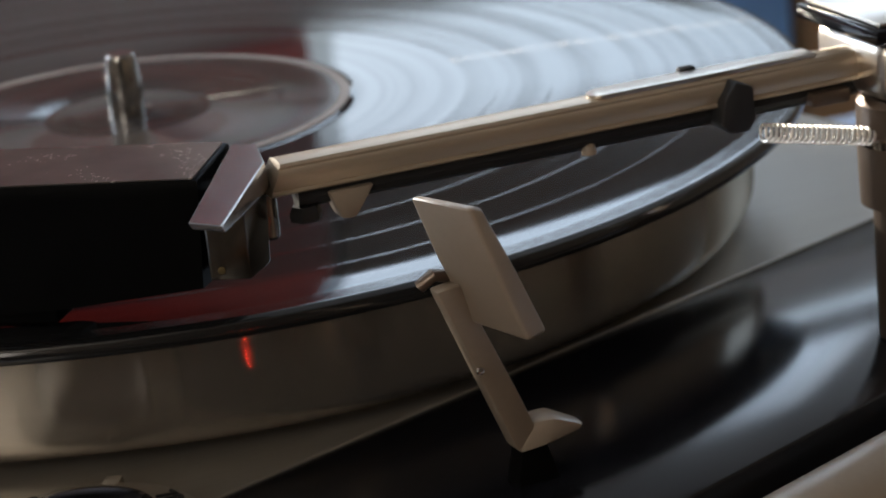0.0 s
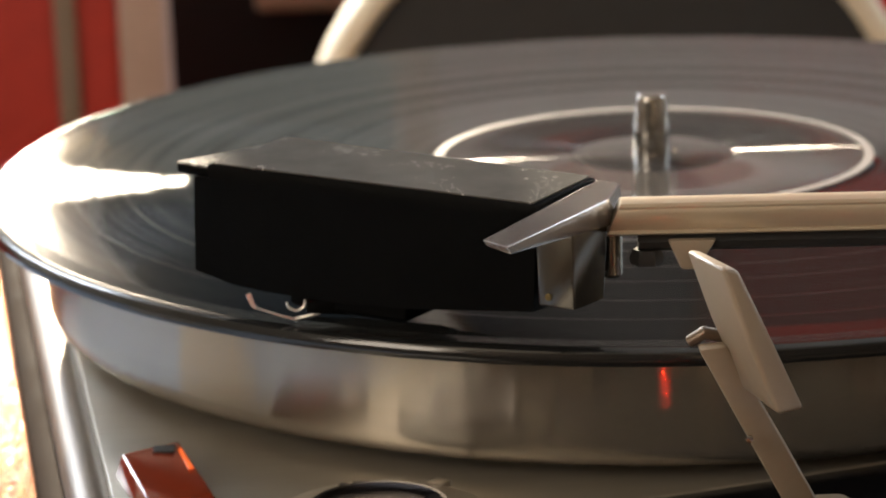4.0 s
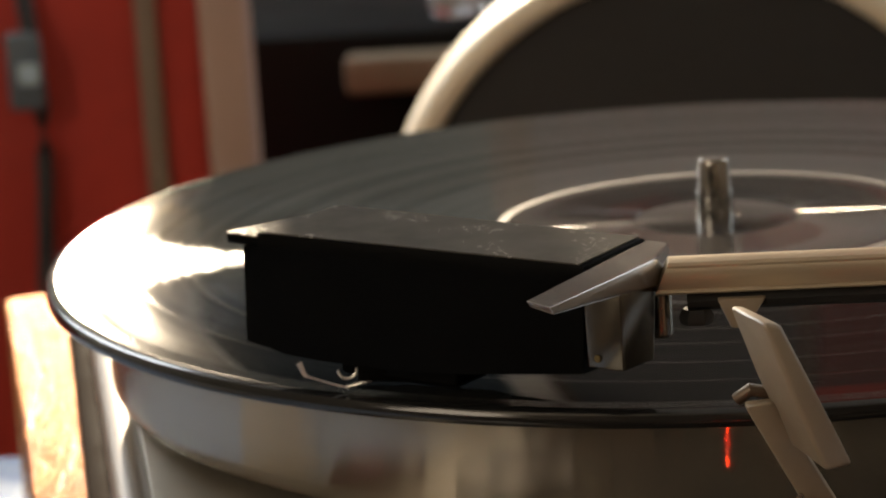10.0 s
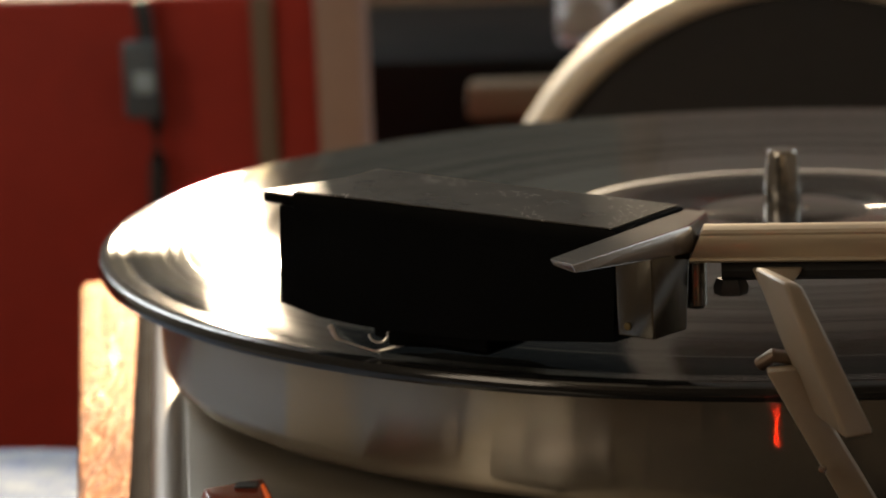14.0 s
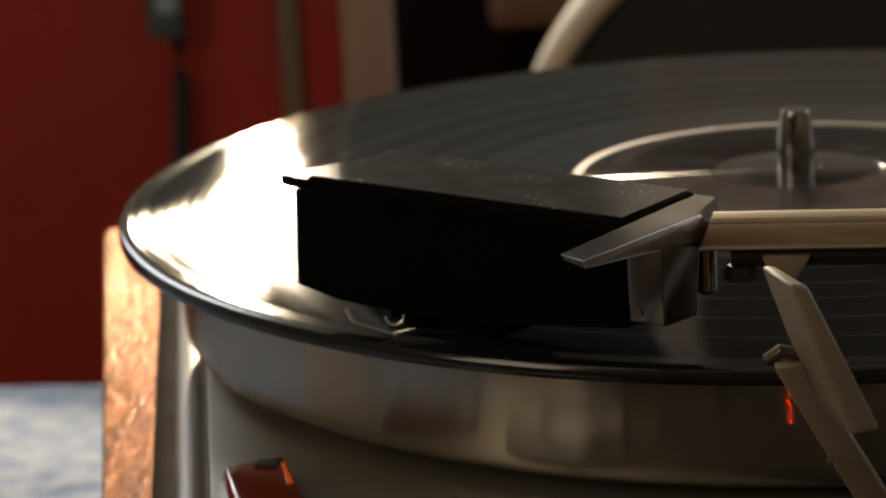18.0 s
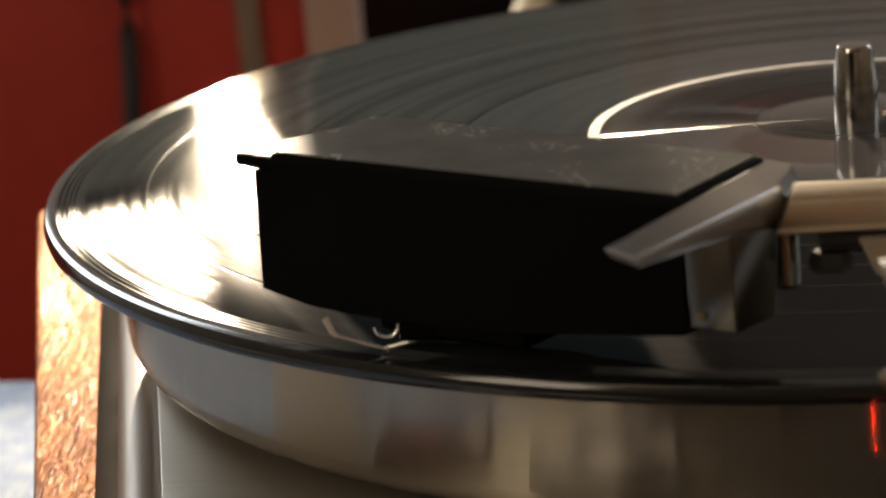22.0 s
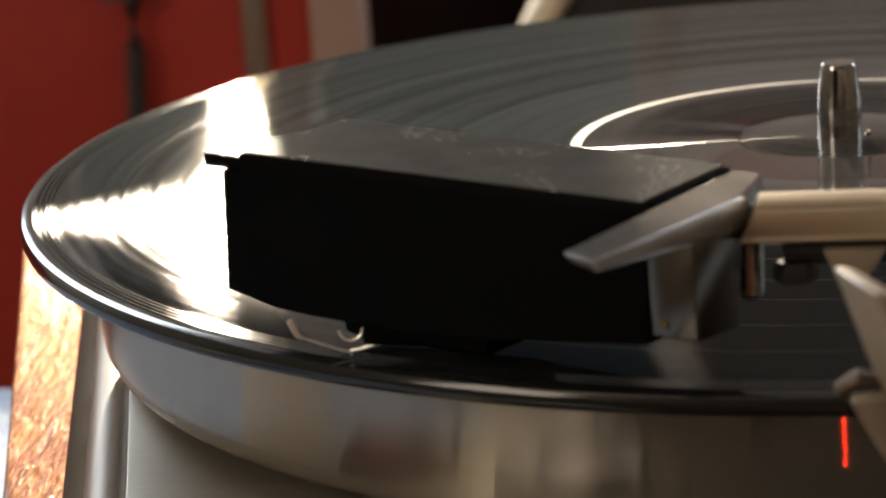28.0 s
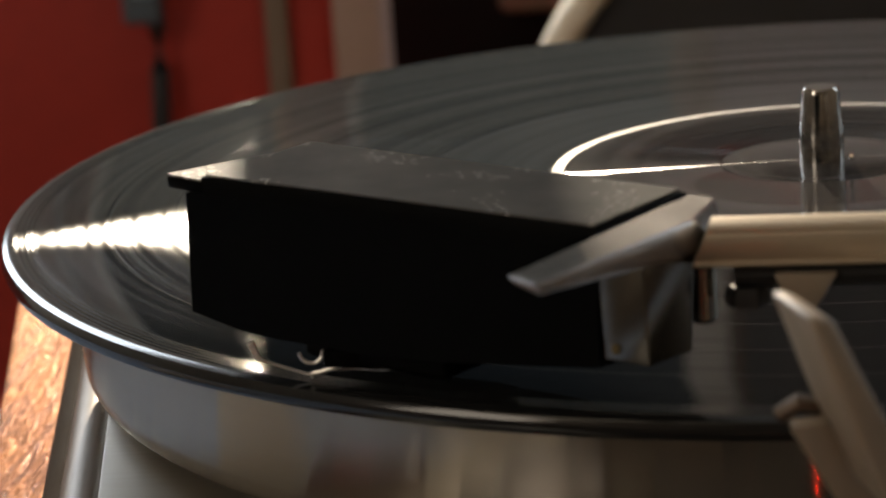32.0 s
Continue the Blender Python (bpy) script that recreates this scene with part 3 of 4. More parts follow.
def loft(sections, bevel=0.0, seg=2, m=None):
    """Joins outlines with the same number of corners into one solid."""
    bm = bmesh.new()
    rings = [[bm.verts.new(p) for p in s] for s in sections]
    n = len(rings[0])
    for a, b in zip(rings, rings[1:]):
        for k in range(n):
            bm.faces.new((a[k], a[(k + 1) % n], b[(k + 1) % n], b[k]))
    bm.faces.new(rings[0][::-1])
    bm.faces.new(rings[-1])
    if bevel:
        round_edges(bm, bm.edges[:], bevel, seg)
    if m is not None:
        bmesh.ops.transform(bm, matrix=m, verts=bm.verts)
    return bm


def text_mesh(body, size, depth=0.0002):
    cu = bpy.data.curves.new("numeral", 'FONT')
    cu.body, cu.size, cu.extrude, cu.align_x, cu.align_y = body, size, depth, 'CENTER', 'CENTER'
    ob = bpy.data.objects.new("numeral", cu)
    scene.collection.objects.link(ob)
    me = bpy.data.meshes.new_from_object(ob.evaluated_get(bpy.context.evaluated_depsgraph_get()))
    bpy.data.objects.remove(ob)
    bm = bmesh.new()
    bm.from_mesh(me)
    return bm


# ---- the room ----
RX0, RX1, RY0, RY1, RZ0, RZ1 = -1.7, 2.0, -2.3, 1.6, -0.86, 1.75
TH = 0.14


def wall_with_holes(name, axis, at, thick, a0, a1, z0, z1, holes, material, label):
    """A wall across one axis, built of the blocks between its openings."""
    bm = bmesh.new()
    cuts = sorted({a0, a1, *[h[0] for h in holes], *[h[1] for h in holes]})
    for p, q in zip(cuts, cuts[1:]):
        mid = (p + q) / 2
        hole = next((h for h in holes if h[0] <= mid <= h[1]), None)
        spans = [(z0, z1)] if hole is None else [(z0, hole[2]), (hole[3], z1)]
        for lo, hi in spans:
            b = box(p, q, at, at + thick, lo, hi) if axis == 'y' else box(at, at + thick, p, q, lo, hi)
            me = bpy.data.meshes.new("block")
            b.to_mesh(me)
            b.free()
            bm.from_mesh(me)
            bpy.data.meshes.remove(me)
    bmesh.ops.remove_doubles(bm, verts=bm.verts, dist=1e-5)
    return solid(name, bm, material, label, "wall", "structure", smooth=None)


WIN_L = (-0.60, -0.03, 0.06, 1.25)
WIN_R = (0.63, 1.45, 0.36, 1.25)
WIN_LL = (-1.50, -0.84, 0.28, 1.32)
WIN_E = (0.58, 1.42, 0.28, 1.32)
WIN_W = (-2.20, -1.14, 0.36, 1.60)
wall_with_holes("wall_north", 'y', RY1, TH, RX0, RX1, RZ0, RZ1, [WIN_LL, WIN_L, WIN_R], PALE_WALL, "pale plastered wall with three window openings")
solid("wall_south", box(RX0, RX1, RY0 - TH, RY0, RZ0, RZ1), DARK_WALL, "dark brown panelled wall", "wall", "structure", smooth=None)
wall_with_holes("wall_west", 'x', RX0 - TH, TH, RY0 - TH, RY1 + TH, RZ0, RZ1, [WIN_W], WALL, "warm plastered wall with one window opening")
wall_with_holes("wall_east", 'x', RX1, TH, RY0 - TH, RY1 + TH, RZ0, RZ1, [WIN_E], WALL, "warm plastered wall with one window opening")
solid("floor", box(RX0 - TH, RX1 + TH, RY0 - TH, RY1 + TH, RZ0 - 0.1, RZ0), FLOOR, "brown wooden floor boards", "floor", "structure", smooth=None)
solid("ceiling", box(RX0 - TH, RX1 + TH, RY0 - TH, RY1 + TH, RZ1, RZ1 + 0.1), CEIL, "white painted ceiling", "ceiling", "structure", smooth=None)


def window(name, hole, at, label, axis='y'):
    """A fixed casement: a white frame in the wall's opening."""
    a0, a1, z0, z1 = hole
    w = tagged(new(name), label, "window", kind="structure")
    f = 0.035
    for p, q, lo, hi in ((a0, a0 + f, z0, z1), (a1 - f, a1, z0, z1), (a0 + f, a1 - f, z1 - f, z1), (a0 + f, a1 - f, z0, z0 + f)):
        part("window_frame", box(p, q, at + 0.05, at + 0.09, lo, hi, 0.003) if axis == 'y' else box(at + 0.05, at + 0.09, p, q, lo, hi, 0.003), WHITE_PAINT, w)
    return w


low_window = window("window_1", WIN_L, RY1, "white-framed window that lets in low sun, with an added shading post")
# Unseen post, added so its shadow cuts the sun's glint on the record.
part("shade_post", box(-0.3835, -0.3300, RY1 + 0.045, RY1 + 0.095, WIN_L[2] + 0.035, WIN_L[3] - 0.035, 0.003), WHITE_PAINT, low_window, "added upright post that shades a stripe of the record")
# These two side windows are made up to hold the fill lamps.
window("window_3", WIN_W, RX0 - TH, "unseen white-framed window added for the warm front fill", 'x')
window("window_5", WIN_E, RX1, "unseen white-framed window added for fill from the right", 'x')
window("window_4", WIN_LL, RY1, "white-framed window with bright sky behind it")
right_window = window("window_2", WIN_R, RY1, "white-framed window with an added dark board and pale sky behind it")
# Unseen board, added to leave a dark band in the record's reflections.
part("shade_board", box(WIN_R[0] + 0.035, WIN_R[1] - 0.035, RY1 - 0.004, RY1 + 0.06, 0.515, 0.70, 0.003), TABLE, right_window, "dark board added to leave a dark band in reflections")

# the houses across the street, added unseen to block sky, with a narrow passage under the roof for the low sun
FACADE = surface("grey_rendered_facade", (0.86, 0.68, 0.55), 0.9, 0.0, var=0.1, scale=0.8, bump=0.1, bump_scale=6)
SLATE = surface("dark_slate_roof", (0.055, 0.055, 0.060), 0.8, 0.0, var=0.2, scale=1.5, bump=0.2, bump_scale=5)
for n, (x0, x1, rx1) in enumerate(((-34.0, -7.14, -6.161), (-6.16, 9.4, 9.4)), 1):
    house = tagged(new("backdrop_screen_%d" % n), "unseen pale rendered house with a dark slate roof, added to screen the sky", "house", kind="structure")
    part("wall", box(x0, x1, 40.0, 41.0, -4.0, 9.6), FACADE, house, smooth=None)
    part("roof", box(x0, rx1, 40.0, 41.0, 9.61, 27.0), SLATE, house, "steep dark slate roof", smooth=None)
solid("trim_dado", box(RX0, RX1, RY1 - 0.012, RY1 - 0.002, RZ0, 0.03, 0.002), OLIVE, "olive-grey painted boarding along the foot of the wall", "boarding", "structure", smooth=None)

# red hanging on the pier between the windows, unseen: added for the record to mirror
hang = thing("wall_hanging", "unseen dark red cloth between the windows, added to be mirrored in the record", "wall hanging")
part("cloth", box(0.20, 0.64, RY1 - 0.022, RY1 - 0.006, 0.425, 0.60, 0.003), MAROON, hang)
part("border", box(0.20, 0.64, RY1 - 0.023, RY1 - 0.006, 0.385, 0.4245, 0.003), RED_CLOTH, hang, "bright red lower border")
part("upper_cloth", box(0.20, 0.64, RY1 - 0.023, RY1 - 0.006, 0.6005, 1.30, 0.003), RED_CLOTH, hang, "bright red upper part")
part("patch", box(0.46, 0.53, RY1 - 0.030, RY1 - 0.0225, 0.435, 0.505, 0.003), PALE, hang, "pale blue patch")
part("rod", tube([(0.18, RY1 - 0.02, 1.32), (0.66, RY1 - 0.02, 1.32)], 0.010), BEIGE_TRIM, hang)

# Unseen dark board, added so the wall mirrors darker in record and lid.
slate = thing("blackboard", "unseen dark grey framed board between the windows, added to darken reflections", "blackboard")
part("board", box(-0.015, 0.185, RY1 - 0.016, RY1 - 0.004, 0.43, 1.20, 0.002), SLATE, slate)
for fx0, fx1, fz0, fz1 in ((-0.027, -0.0155, 0.418, 1.212), (0.1855, 0.197, 0.418, 1.212), (-0.015, 0.185, 0.418, 0.4295), (-0.015, 0.185, 1.2005, 1.212)):
    part("frame", box(fx0, fx1, RY1 - 0.020, RY1 - 0.004, fz0, fz1, 0.002), TABLE, slate)

# ---- table and cloth ----
TZ = -0.122
tb = thing("table", "dark wooden table under a denim cloth", "table")
part("tabletop", box(-0.75, 0.55, -0.38, 0.262, TZ - 0.034, TZ - 0.006, 0.004), TABLE, tb)
for lx, ly in ((-0.70, -0.33), (0.50, -0.33), (-0.70, 0.21), (0.50, 0.21)):
    part("leg", box(lx - 0.025, lx + 0.025, ly - 0.025, ly + 0.025, RZ0, TZ - 0.034, 0.004), TABLE, tb)


def cloth_mesh():
    bm = bmesh.new()
    nx, ny = 90, 60
    grid = []
    for j in range(ny + 1):
        row = []
        for i in range(nx + 1):
            x, y = -0.745 + 1.29 * i / nx, -0.375 + 0.635 * j / ny
            z = TZ - 0.0035 + 0.003 * noise.noise(Vector((x * 14, y * 14, 0.3))) * (1 if x < -0.2 else 0.2)
            row.append(bm.verts.new((x, y, z)))
        grid.append(row)
    for j in range(ny):
        for i in range(nx):
            bm.faces.new((grid[j][i], grid[j][i + 1], grid[j + 1][i + 1], grid[j + 1][i]))
    ext = bmesh.ops.extrude_face_region(bm, geom=bm.faces[:])
    for v in [g for g in ext["geom"] if isinstance(g, bmesh.types.BMVert)]:
        v.co.z = TZ - 0.0065
    return bm


solid("table_cloth", cloth_mesh(), DENIM, "pale blue-grey denim cloth spread on the table", "cloth", smooth=60)

# ---- the record player ----
player = thing("record_player", "record player with wooden plinth and silver and black deck", "record player")
WZ, DZ = -0.045, -0.030
PL = [(-0.1935, 0.151), (-0.1010, -0.287), (0.199, -0.180), (0.119, 0.262)]
part("plinth", prism(PL, TZ + 0.001, WZ, 0.002), WOOD, player, "lacquered reddish wooden plinth")
L0, L1 = Vector((-0.1632, 0.150)), Vector((-0.0918, -0.2420))
N1, F1 = Vector((0.1885, -0.141)), Vector((0.118, 0.2507))


def on_line(x):
    return -0.1460 + 0.310 * (x + 0.0335)


BL = (-0.1150, on_line(-0.1150))
k = (BL[1] - L0.y) / (L1.y - L0.y)
BL = (L0.x + k * (L1.x - L0.x), BL[1])
BR = (0.1775, on_line(0.1775))
silver = [tuple(L0), BL, BR, tuple(F1)]
black = [BL, tuple(L1), tuple(N1), BR]
part("deck_plate", prism(silver, WZ, DZ, 0.0003, 2, top_only=True), DECK_SILVER, player, "brushed silver deck plate")
part("deck_panel", prism(black, WZ, DZ - 0.0003, 0.0004, 2, top_only=True), DECK_BLACK, player, "glossy black deck panel")

part("front_rail", tube([(0.0230, -0.2163, -0.0375), (0.1880, -0.1569, -0.0375)], 0.0085, 24), IVORY, player, "rounded beige hand rail at the front")
part("edge_trim", tube([(-0.1660, 0.149, -0.0362), (-0.0946, -0.2425, -0.0362)], 0.0048, 20), EDGE_BROWN, player, "satin brown edge of the deck")
# Dark strip laid where the gap beside the deck is in shade.
part("edge_gap", tube([(-0.1712, 0.149, -0.0420), (-0.0998, -0.2435, -0.0420)], 0.0042, 20), GAP_DARK, player, "dark rounded strip for the shaded gap along the deck")
platter = part("platter", lathe([(0, -0.0268), (0.120, -0.0268), (0.1345, -0.0268), (0.1362, -0.0264), (0.1373, -0.0254), (0.1379, -0.0240), (0.1381, -0.0222), (0.1382, -0.0068), (0.1380, -0.0052), (0.1373, -0.0046), (0, -0.0046)], 192), PLATTER, player, "turned aluminium platter")
part("mat", lathe([(0, -0.0046), (0.1350, -0.0046), (0.1358, -0.0040), (0.1358, -0.0026), (0.1350, -0.0021), (0, -0.0021)], 160), RUBBER, platter, "black rubber mat")
part("bearing", lathe([(0, DZ), (0.05, DZ), (0.05, -0.0268), (0, -0.0268)], 48), RUBBER, platter)
part("spindle", lathe([(0, -0.004), (0.0041, -0.004), (0.0041, 0.0050), (0.0039, 0.0080), (0.0034, 0.0130), (0.0033, 0.0137), (0.0030, 0.0141), (0, 0.0141)], 64), CROSS_DARK, platter, "polished steel spindle")

# red lens of the strobe lamp
lens = part("pilot_lens", loft([
    [(-0.1126, -0.1206, DZ), (-0.1000, -0.1125, DZ), (-0.0912, -0.1400, DZ), (-0.1040, -0.1480, DZ)],
    [(-0.1108, -0.1212, DZ + 0.0048), (-0.1008, -0.1150, DZ + 0.0048), (-0.0930, -0.1392, DZ + 0.0030), (-0.1034, -0.1455, DZ + 0.0030)]], 0.0006), RED_LENS, player, "dim red translucent lens")
part("lens_slot", box(-0.1052, -0.1010, -0.1212, -0.1176, DZ + 0.0040, DZ + 0.00492, 0.0002, 1), INK, lens, "dark slot in the lens")
part("lens_glow", loft([[(-0.1004, -0.1200, DZ + 0.0046), (-0.0998, -0.1198, DZ + 0.0047), (-0.0968, -0.1290, DZ + 0.0040), (-0.0978, -0.1295, DZ + 0.0040)], [(-0.1002, -0.1200, DZ + 0.0050), (-0.0998, -0.1199, DZ + 0.0050), (-0.0969, -0.1289, DZ + 0.0043), (-0.0976, -0.1294, DZ + 0.0043)]]), LENS_GLOW, lens, "glowing orange streak in the lens", smooth=None)

# ---- speed dial ----
DC = Vector((-0.0630, -0.1545))
dial = part("speed_dial", lathe([(0, DZ), (0.0208, DZ), (0.0211, DZ + 0.0006), (0.0208, DZ + 0.0018), (0.0200, DZ + 0.0024), (0.0125, DZ + 0.0027), (0, DZ + 0.0027)], 72, pose(DC.x, DC.y, 0)), BEIGE_RING, player, "beige speed dial with printed figures")
part("knob", lathe([(0, DZ + 0.0027), (0.0128, DZ + 0.0027), (0.0130, DZ + 0.0034), (0.0128, DZ + 0.0046), (0.0124, DZ + 0.0051), (0.0116, DZ + 0.0051), (0.0108, DZ + 0.0045), (0.0094, DZ + 0.0041), (0.0060, DZ + 0.0038), (0, DZ + 0.0037)], 56, pose(DC.x, DC.y, 0)), KNOB, dial, "satin metal round knob")
for a in (59, 156, 253, 318):
    part("tab", box(0.0190, 0.0230, -0.0016, 0.0016, DZ + 0.0003, DZ + 0.0026, 0.0005, 2, pose(DC.x, DC.y, 0, 0, 0, a)), BEIGE_RING, dial)
for body, a in (("33", 106), ("78", 13)):
    p = DC + 0.0168 * Vector((math.cos(radians(a)), math.sin(radians(a))))
    bm = text_mesh(body, 0.0052)
    bmesh.ops.transform(bm, matrix=pose(p.x, p.y, DZ + 0.0028, 0, 0, a - 90), verts=bm.verts)
    part("numeral", bm, INK, dial, smooth=None)

# ---- cueing lever ----
def stem(z, w, d):
    k = (0.0066 - z) / 0.0301
    x, y = -0.0079 + 0.0149 * k, -0.1900 + 0.0120 * k
    return [(x, y, z), (x + w, y + 0.0012, z), (x + w, y + 0.0012 + d, z), (x, y + d, z)]


lever = part("cue_lever", loft([stem(-0.0238, 0.0056, 0.0045), stem(-0.008, 0.0054, 0.0042), stem(0.0130, 0.0048, 0.0036)], 0.0007), IVORY, player, "ivory plastic cueing lever")
part("finger_grip", loft([
    [(-0.0127, -0.1890, 0.0285), (-0.0086, -0.2028, 0.0289), (-0.0058, -0.2014, 0.0283), (-0.0102, -0.1880, 0.0280)],
    [(-0.0088, -0.1884, 0.0170), (-0.0048, -0.2024, 0.0176), (-0.0008, -0.2008, 0.0174), (-0.0052, -0.1874, 0.0166)],
    [(-0.0036, -0.1880, 0.0048), (0.0002, -0.2008, 0.0044), (0.0048, -0.1990, 0.0046), (0.0012, -0.1870, 0.0050)]], 0.0009, 3), IVORY, lever, "slanted ivory finger grip")
part("pivot", tube([(-0.0118, -0.1875, 0.0128), (-0.0098, -0.1885, 0.0146), (-0.0068, -0.1875, 0.0136)], 0.0011), BROWN_METAL, lever, "dark metal pivot pin")
part("foot", loft([
    [(0.0074, -0.1782, -0.0242), (0.0074, -0.1728, -0.0242), (0.0098, -0.1728, -0.0190), (0.0098, -0.1782, -0.0190)],
    [(0.0120, -0.1786, -0.0238), (0.0120, -0.1726, -0.0238), (0.0148, -0.1726, -0.0190), (0.0144, -0.1786, -0.0192)],
    [(0.0192, -0.1772, -0.0232), (0.0192, -0.1738, -0.0232), (0.0208, -0.1738, -0.0222), (0.0204, -0.1772, -0.0222)]], 0.0007, 2), IVORY, lever, "flared ivory foot")
part("pedestal", loft([[(0.0066, -0.1780, DZ - 0.0008), (0.0150, -0.1780, DZ - 0.0008), (0.0150, -0.1730, DZ - 0.0008), (0.0066, -0.1730, DZ - 0.0008)], [(0.0080, -0.1774, -0.0240), (0.0130, -0.1774, -0.0240), (0.0130, -0.1734, -0.0240), (0.0080, -0.1734, -0.0240)]], 0.0004), SHELL_BLACK, lever, "black pedestal")
part("screw", lathe([(0, 0), (0.0007, 0), (0.0006, 0.0004), (0, 0.0006)], 12, pose(-0.0024, -0.1869, -0.0040, 90)), STEEL, lever)

# ---- tone arm ----
AZ = 0.0240
A0, A1 = Vector((-0.0195, -0.1480, AZ)), Vector((0.0960, -0.1545, AZ))
adir = (A1 - A0).normalized()
arm_turn = math.degrees(math.atan2(adir.y, adir.x))
AM = Matrix.Translation(A0) @ pose(0, 0, 0, 0, 0, arm_turn)
ALEN = (A1 - A0).length


ARM_SIDE = ((0.0030, -0.0028), (-0.0036, -0.0028), (-0.0038, -0.0025), (-0.0036, -0.0021), (-0.0033, -0.0020), (-0.0035, -0.0012), (-0.0037, -0.0002), (-0.0036, 0.0008), (-0.0033, 0.0014), (-0.0031, 0.0016), (-0.0031, 0.0020), (-0.0027, 0.0025), (-0.0010, 0.0028), (0.0012, 0.0028), (0.0028, 0.0024), (0.0033, 0.0012), (0.0033, -0.0022))


def arm_section(s, slant=0.0):
    return [(s - slant * (0.0028 - z), y, z) for y, z in ARM_SIDE]


arm = part("tone_arm", loft([arm_section(0.0002, 0.45), arm_section(ALEN)], m=AM), ARM_METAL, player, "champagne metal tone arm", smooth=28)
cover = [(0.103, -0.0026), (0.103, 0.0026)] + [(0.0610 - 0.0026 * math.sin(radians(a)), 0.0026 * math.cos(radians(a))) for a in range(0, 181, 20)]
part("arm_cover", prism(cover, 0.0026, 0.0034, 0.0003, m=AM), SATIN, arm, "thin silver strip with a rounded end")
part("arm_rod", tube([AM @ Vector((0.003, 0.0, -0.0046)), AM @ Vector((ALEN - 0.004, 0.0, -0.0046))], 0.0019, 10), RUBBER, arm, "black rod under the arm")
part("rest_lug", loft([[(0.0080, -0.0030, -0.0040), (0.0165, -0.0030, -0.0040), (0.0165, 0.0030, -0.0040), (0.0080, 0.0030, -0.0040)], [(0.0104, -0.0022, -0.0096), (0.0130, -0.0022, -0.0096), (0.0130, 0.0022, -0.0096), (0.0104, 0.0022, -0.0096)]], 0.0006, m=AM), IVORY, arm, "small ivory lug")
part("nut", lathe([(0, 0), (0.0028, 0), (0.0030, 0.0012), (0.0024, 0.0026), (0, 0.0026)], 6, AM @ pose(0.0045, 0, -0.0088)), RUBBER, arm)
part("stud", lathe([(0, 0), (0.0014, 0), (0.0012, 0.0016), (0.0006, 0.0022), (0, 0.0022)], 12, AM @ pose(0.0575, -0.001, -0.0072)), IVORY, arm)
clamp_side = ((0.0822, -0.0012), (0.0846, 0.0021), (0.0880, 0.0006), (0.0882, -0.0052), (0.0868, -0.0076), (0.0828, -0.0072), (0.0812, -0.0055))
part("clamp", loft([[(a, y, z) for a, z in clamp_side] for y in (-0.0064, -0.0036, 0.0030)], 0.0005, m=AM), RUBBER, arm, "black rubber clamp")
part("bracket", box(0.1010, 0.1090, -0.0040, 0.0020, -0.0066, -0.0038, 0.0008, 2, AM), BROWN_METAL, arm, "small bronze bracket")
part("clip", box(0.0778, 0.0812, 0.0022, 0.0044, 0.0022, 0.0040, 0.0006, 2, AM), RUBBER, arm)


def spring_mesh():
    a, b = AM @ Vector((0.0895, -0.0055, -0.0085)), Vector((0.0925, -0.1600, 0.0105))
    d = (b - a)
    ax = d.normalized()
    u = ax.cross(Vector((0, 0, 1))).normalized()
    v = u.cross(ax)
    pts = []
    turns, per = 22, 12
    for i in range(turns * per + 1):
        s = i / (turns * per)
        w = 2 * math.pi * i / per
        pts.append(a + d * s + 0.0016 * (math.cos(w) * u + math.sin(w) * v))
    return tube(pts, 0.00027, 6)


part("spring", spring_mesh(), BRIGHT, arm, "fine steel coil spring")
part("arm_post", lathe([(0, DZ), (0.0075, DZ), (0.0075, -0.004), (0.0098, -0.0035), (0.0100, 0.010), (0.0098, 0.0160), (0.0088, 0.0172), (0, 0.0172)], 40, pose(0.1012, -0.1585, 0)), BROWN_METAL, player, "dark bronze arm post")
part("post_cap", lathe([(0, 0.0172), (0.0050, 0.0172), (0.0052, 0.0190), (0.0046, 0.0206), (0, 0.0208)], 32, pose(0.1012, -0.1585, 0)), CHROME, player, "bright round cap on the post")
part("post_collar", lathe([(0.0098, 0.0082), (0.0104, 0.0085), (0.0104, 0.0100), (0.0098, 0.0104)], 40, pose(0.1012, -0.1585, 0)), CHROME, player)
housing = part("arm_housing", box(ALEN - 0.005, ALEN + 0.055, -0.0125, 0.0125, -0.0060, 0.0055, 0.0026, 3, AM), SATIN, player, "silver bearing housing of the arm")
part("housing_cap", box(ALEN - 0.0072, ALEN + 0.058, -0.0150, 0.0150, 0.0058, 0.0086, 0.0006, 2, AM), DECK_BLACK, housing, "thin black cap")
part("cap_plate", box(ALEN - 0.0058, ALEN + 0.0565, -0.0138, 0.0138, 0.0088, 0.0096, 0.0003, 2, AM), SATIN, housing, "pale satin plate")

# headshell
NL, FL = Vector((-0.0922, -0.1172, 0.0285)), Vector((-0.0786, -0.1026, 0.0297))
FR, NR = Vector((-0.0226, -0.1342, 0.0274)), Vector((-0.0340, -0.1490, 0.0264))
NEAR = [(-0.047, 0.0078), (0.08, 0.0058), (0.18, 0.0052), (0.40, 0.0046), (0.62, 0.0050), (1.0, 0.0071)]


def shell_section(s, zb, over=0.0027):
    """A slice across the headshell: the open box under its cover."""
    n, f_ = NL.lerp(NR, s), FL.lerp(FR, s)
    return [(n.x - 0.0008, n.y + 0.001, zb), (f_.x, f_.y, zb), (f_.x, f_.y, f_.z - over), (n.x, n.y, n.z - over)]


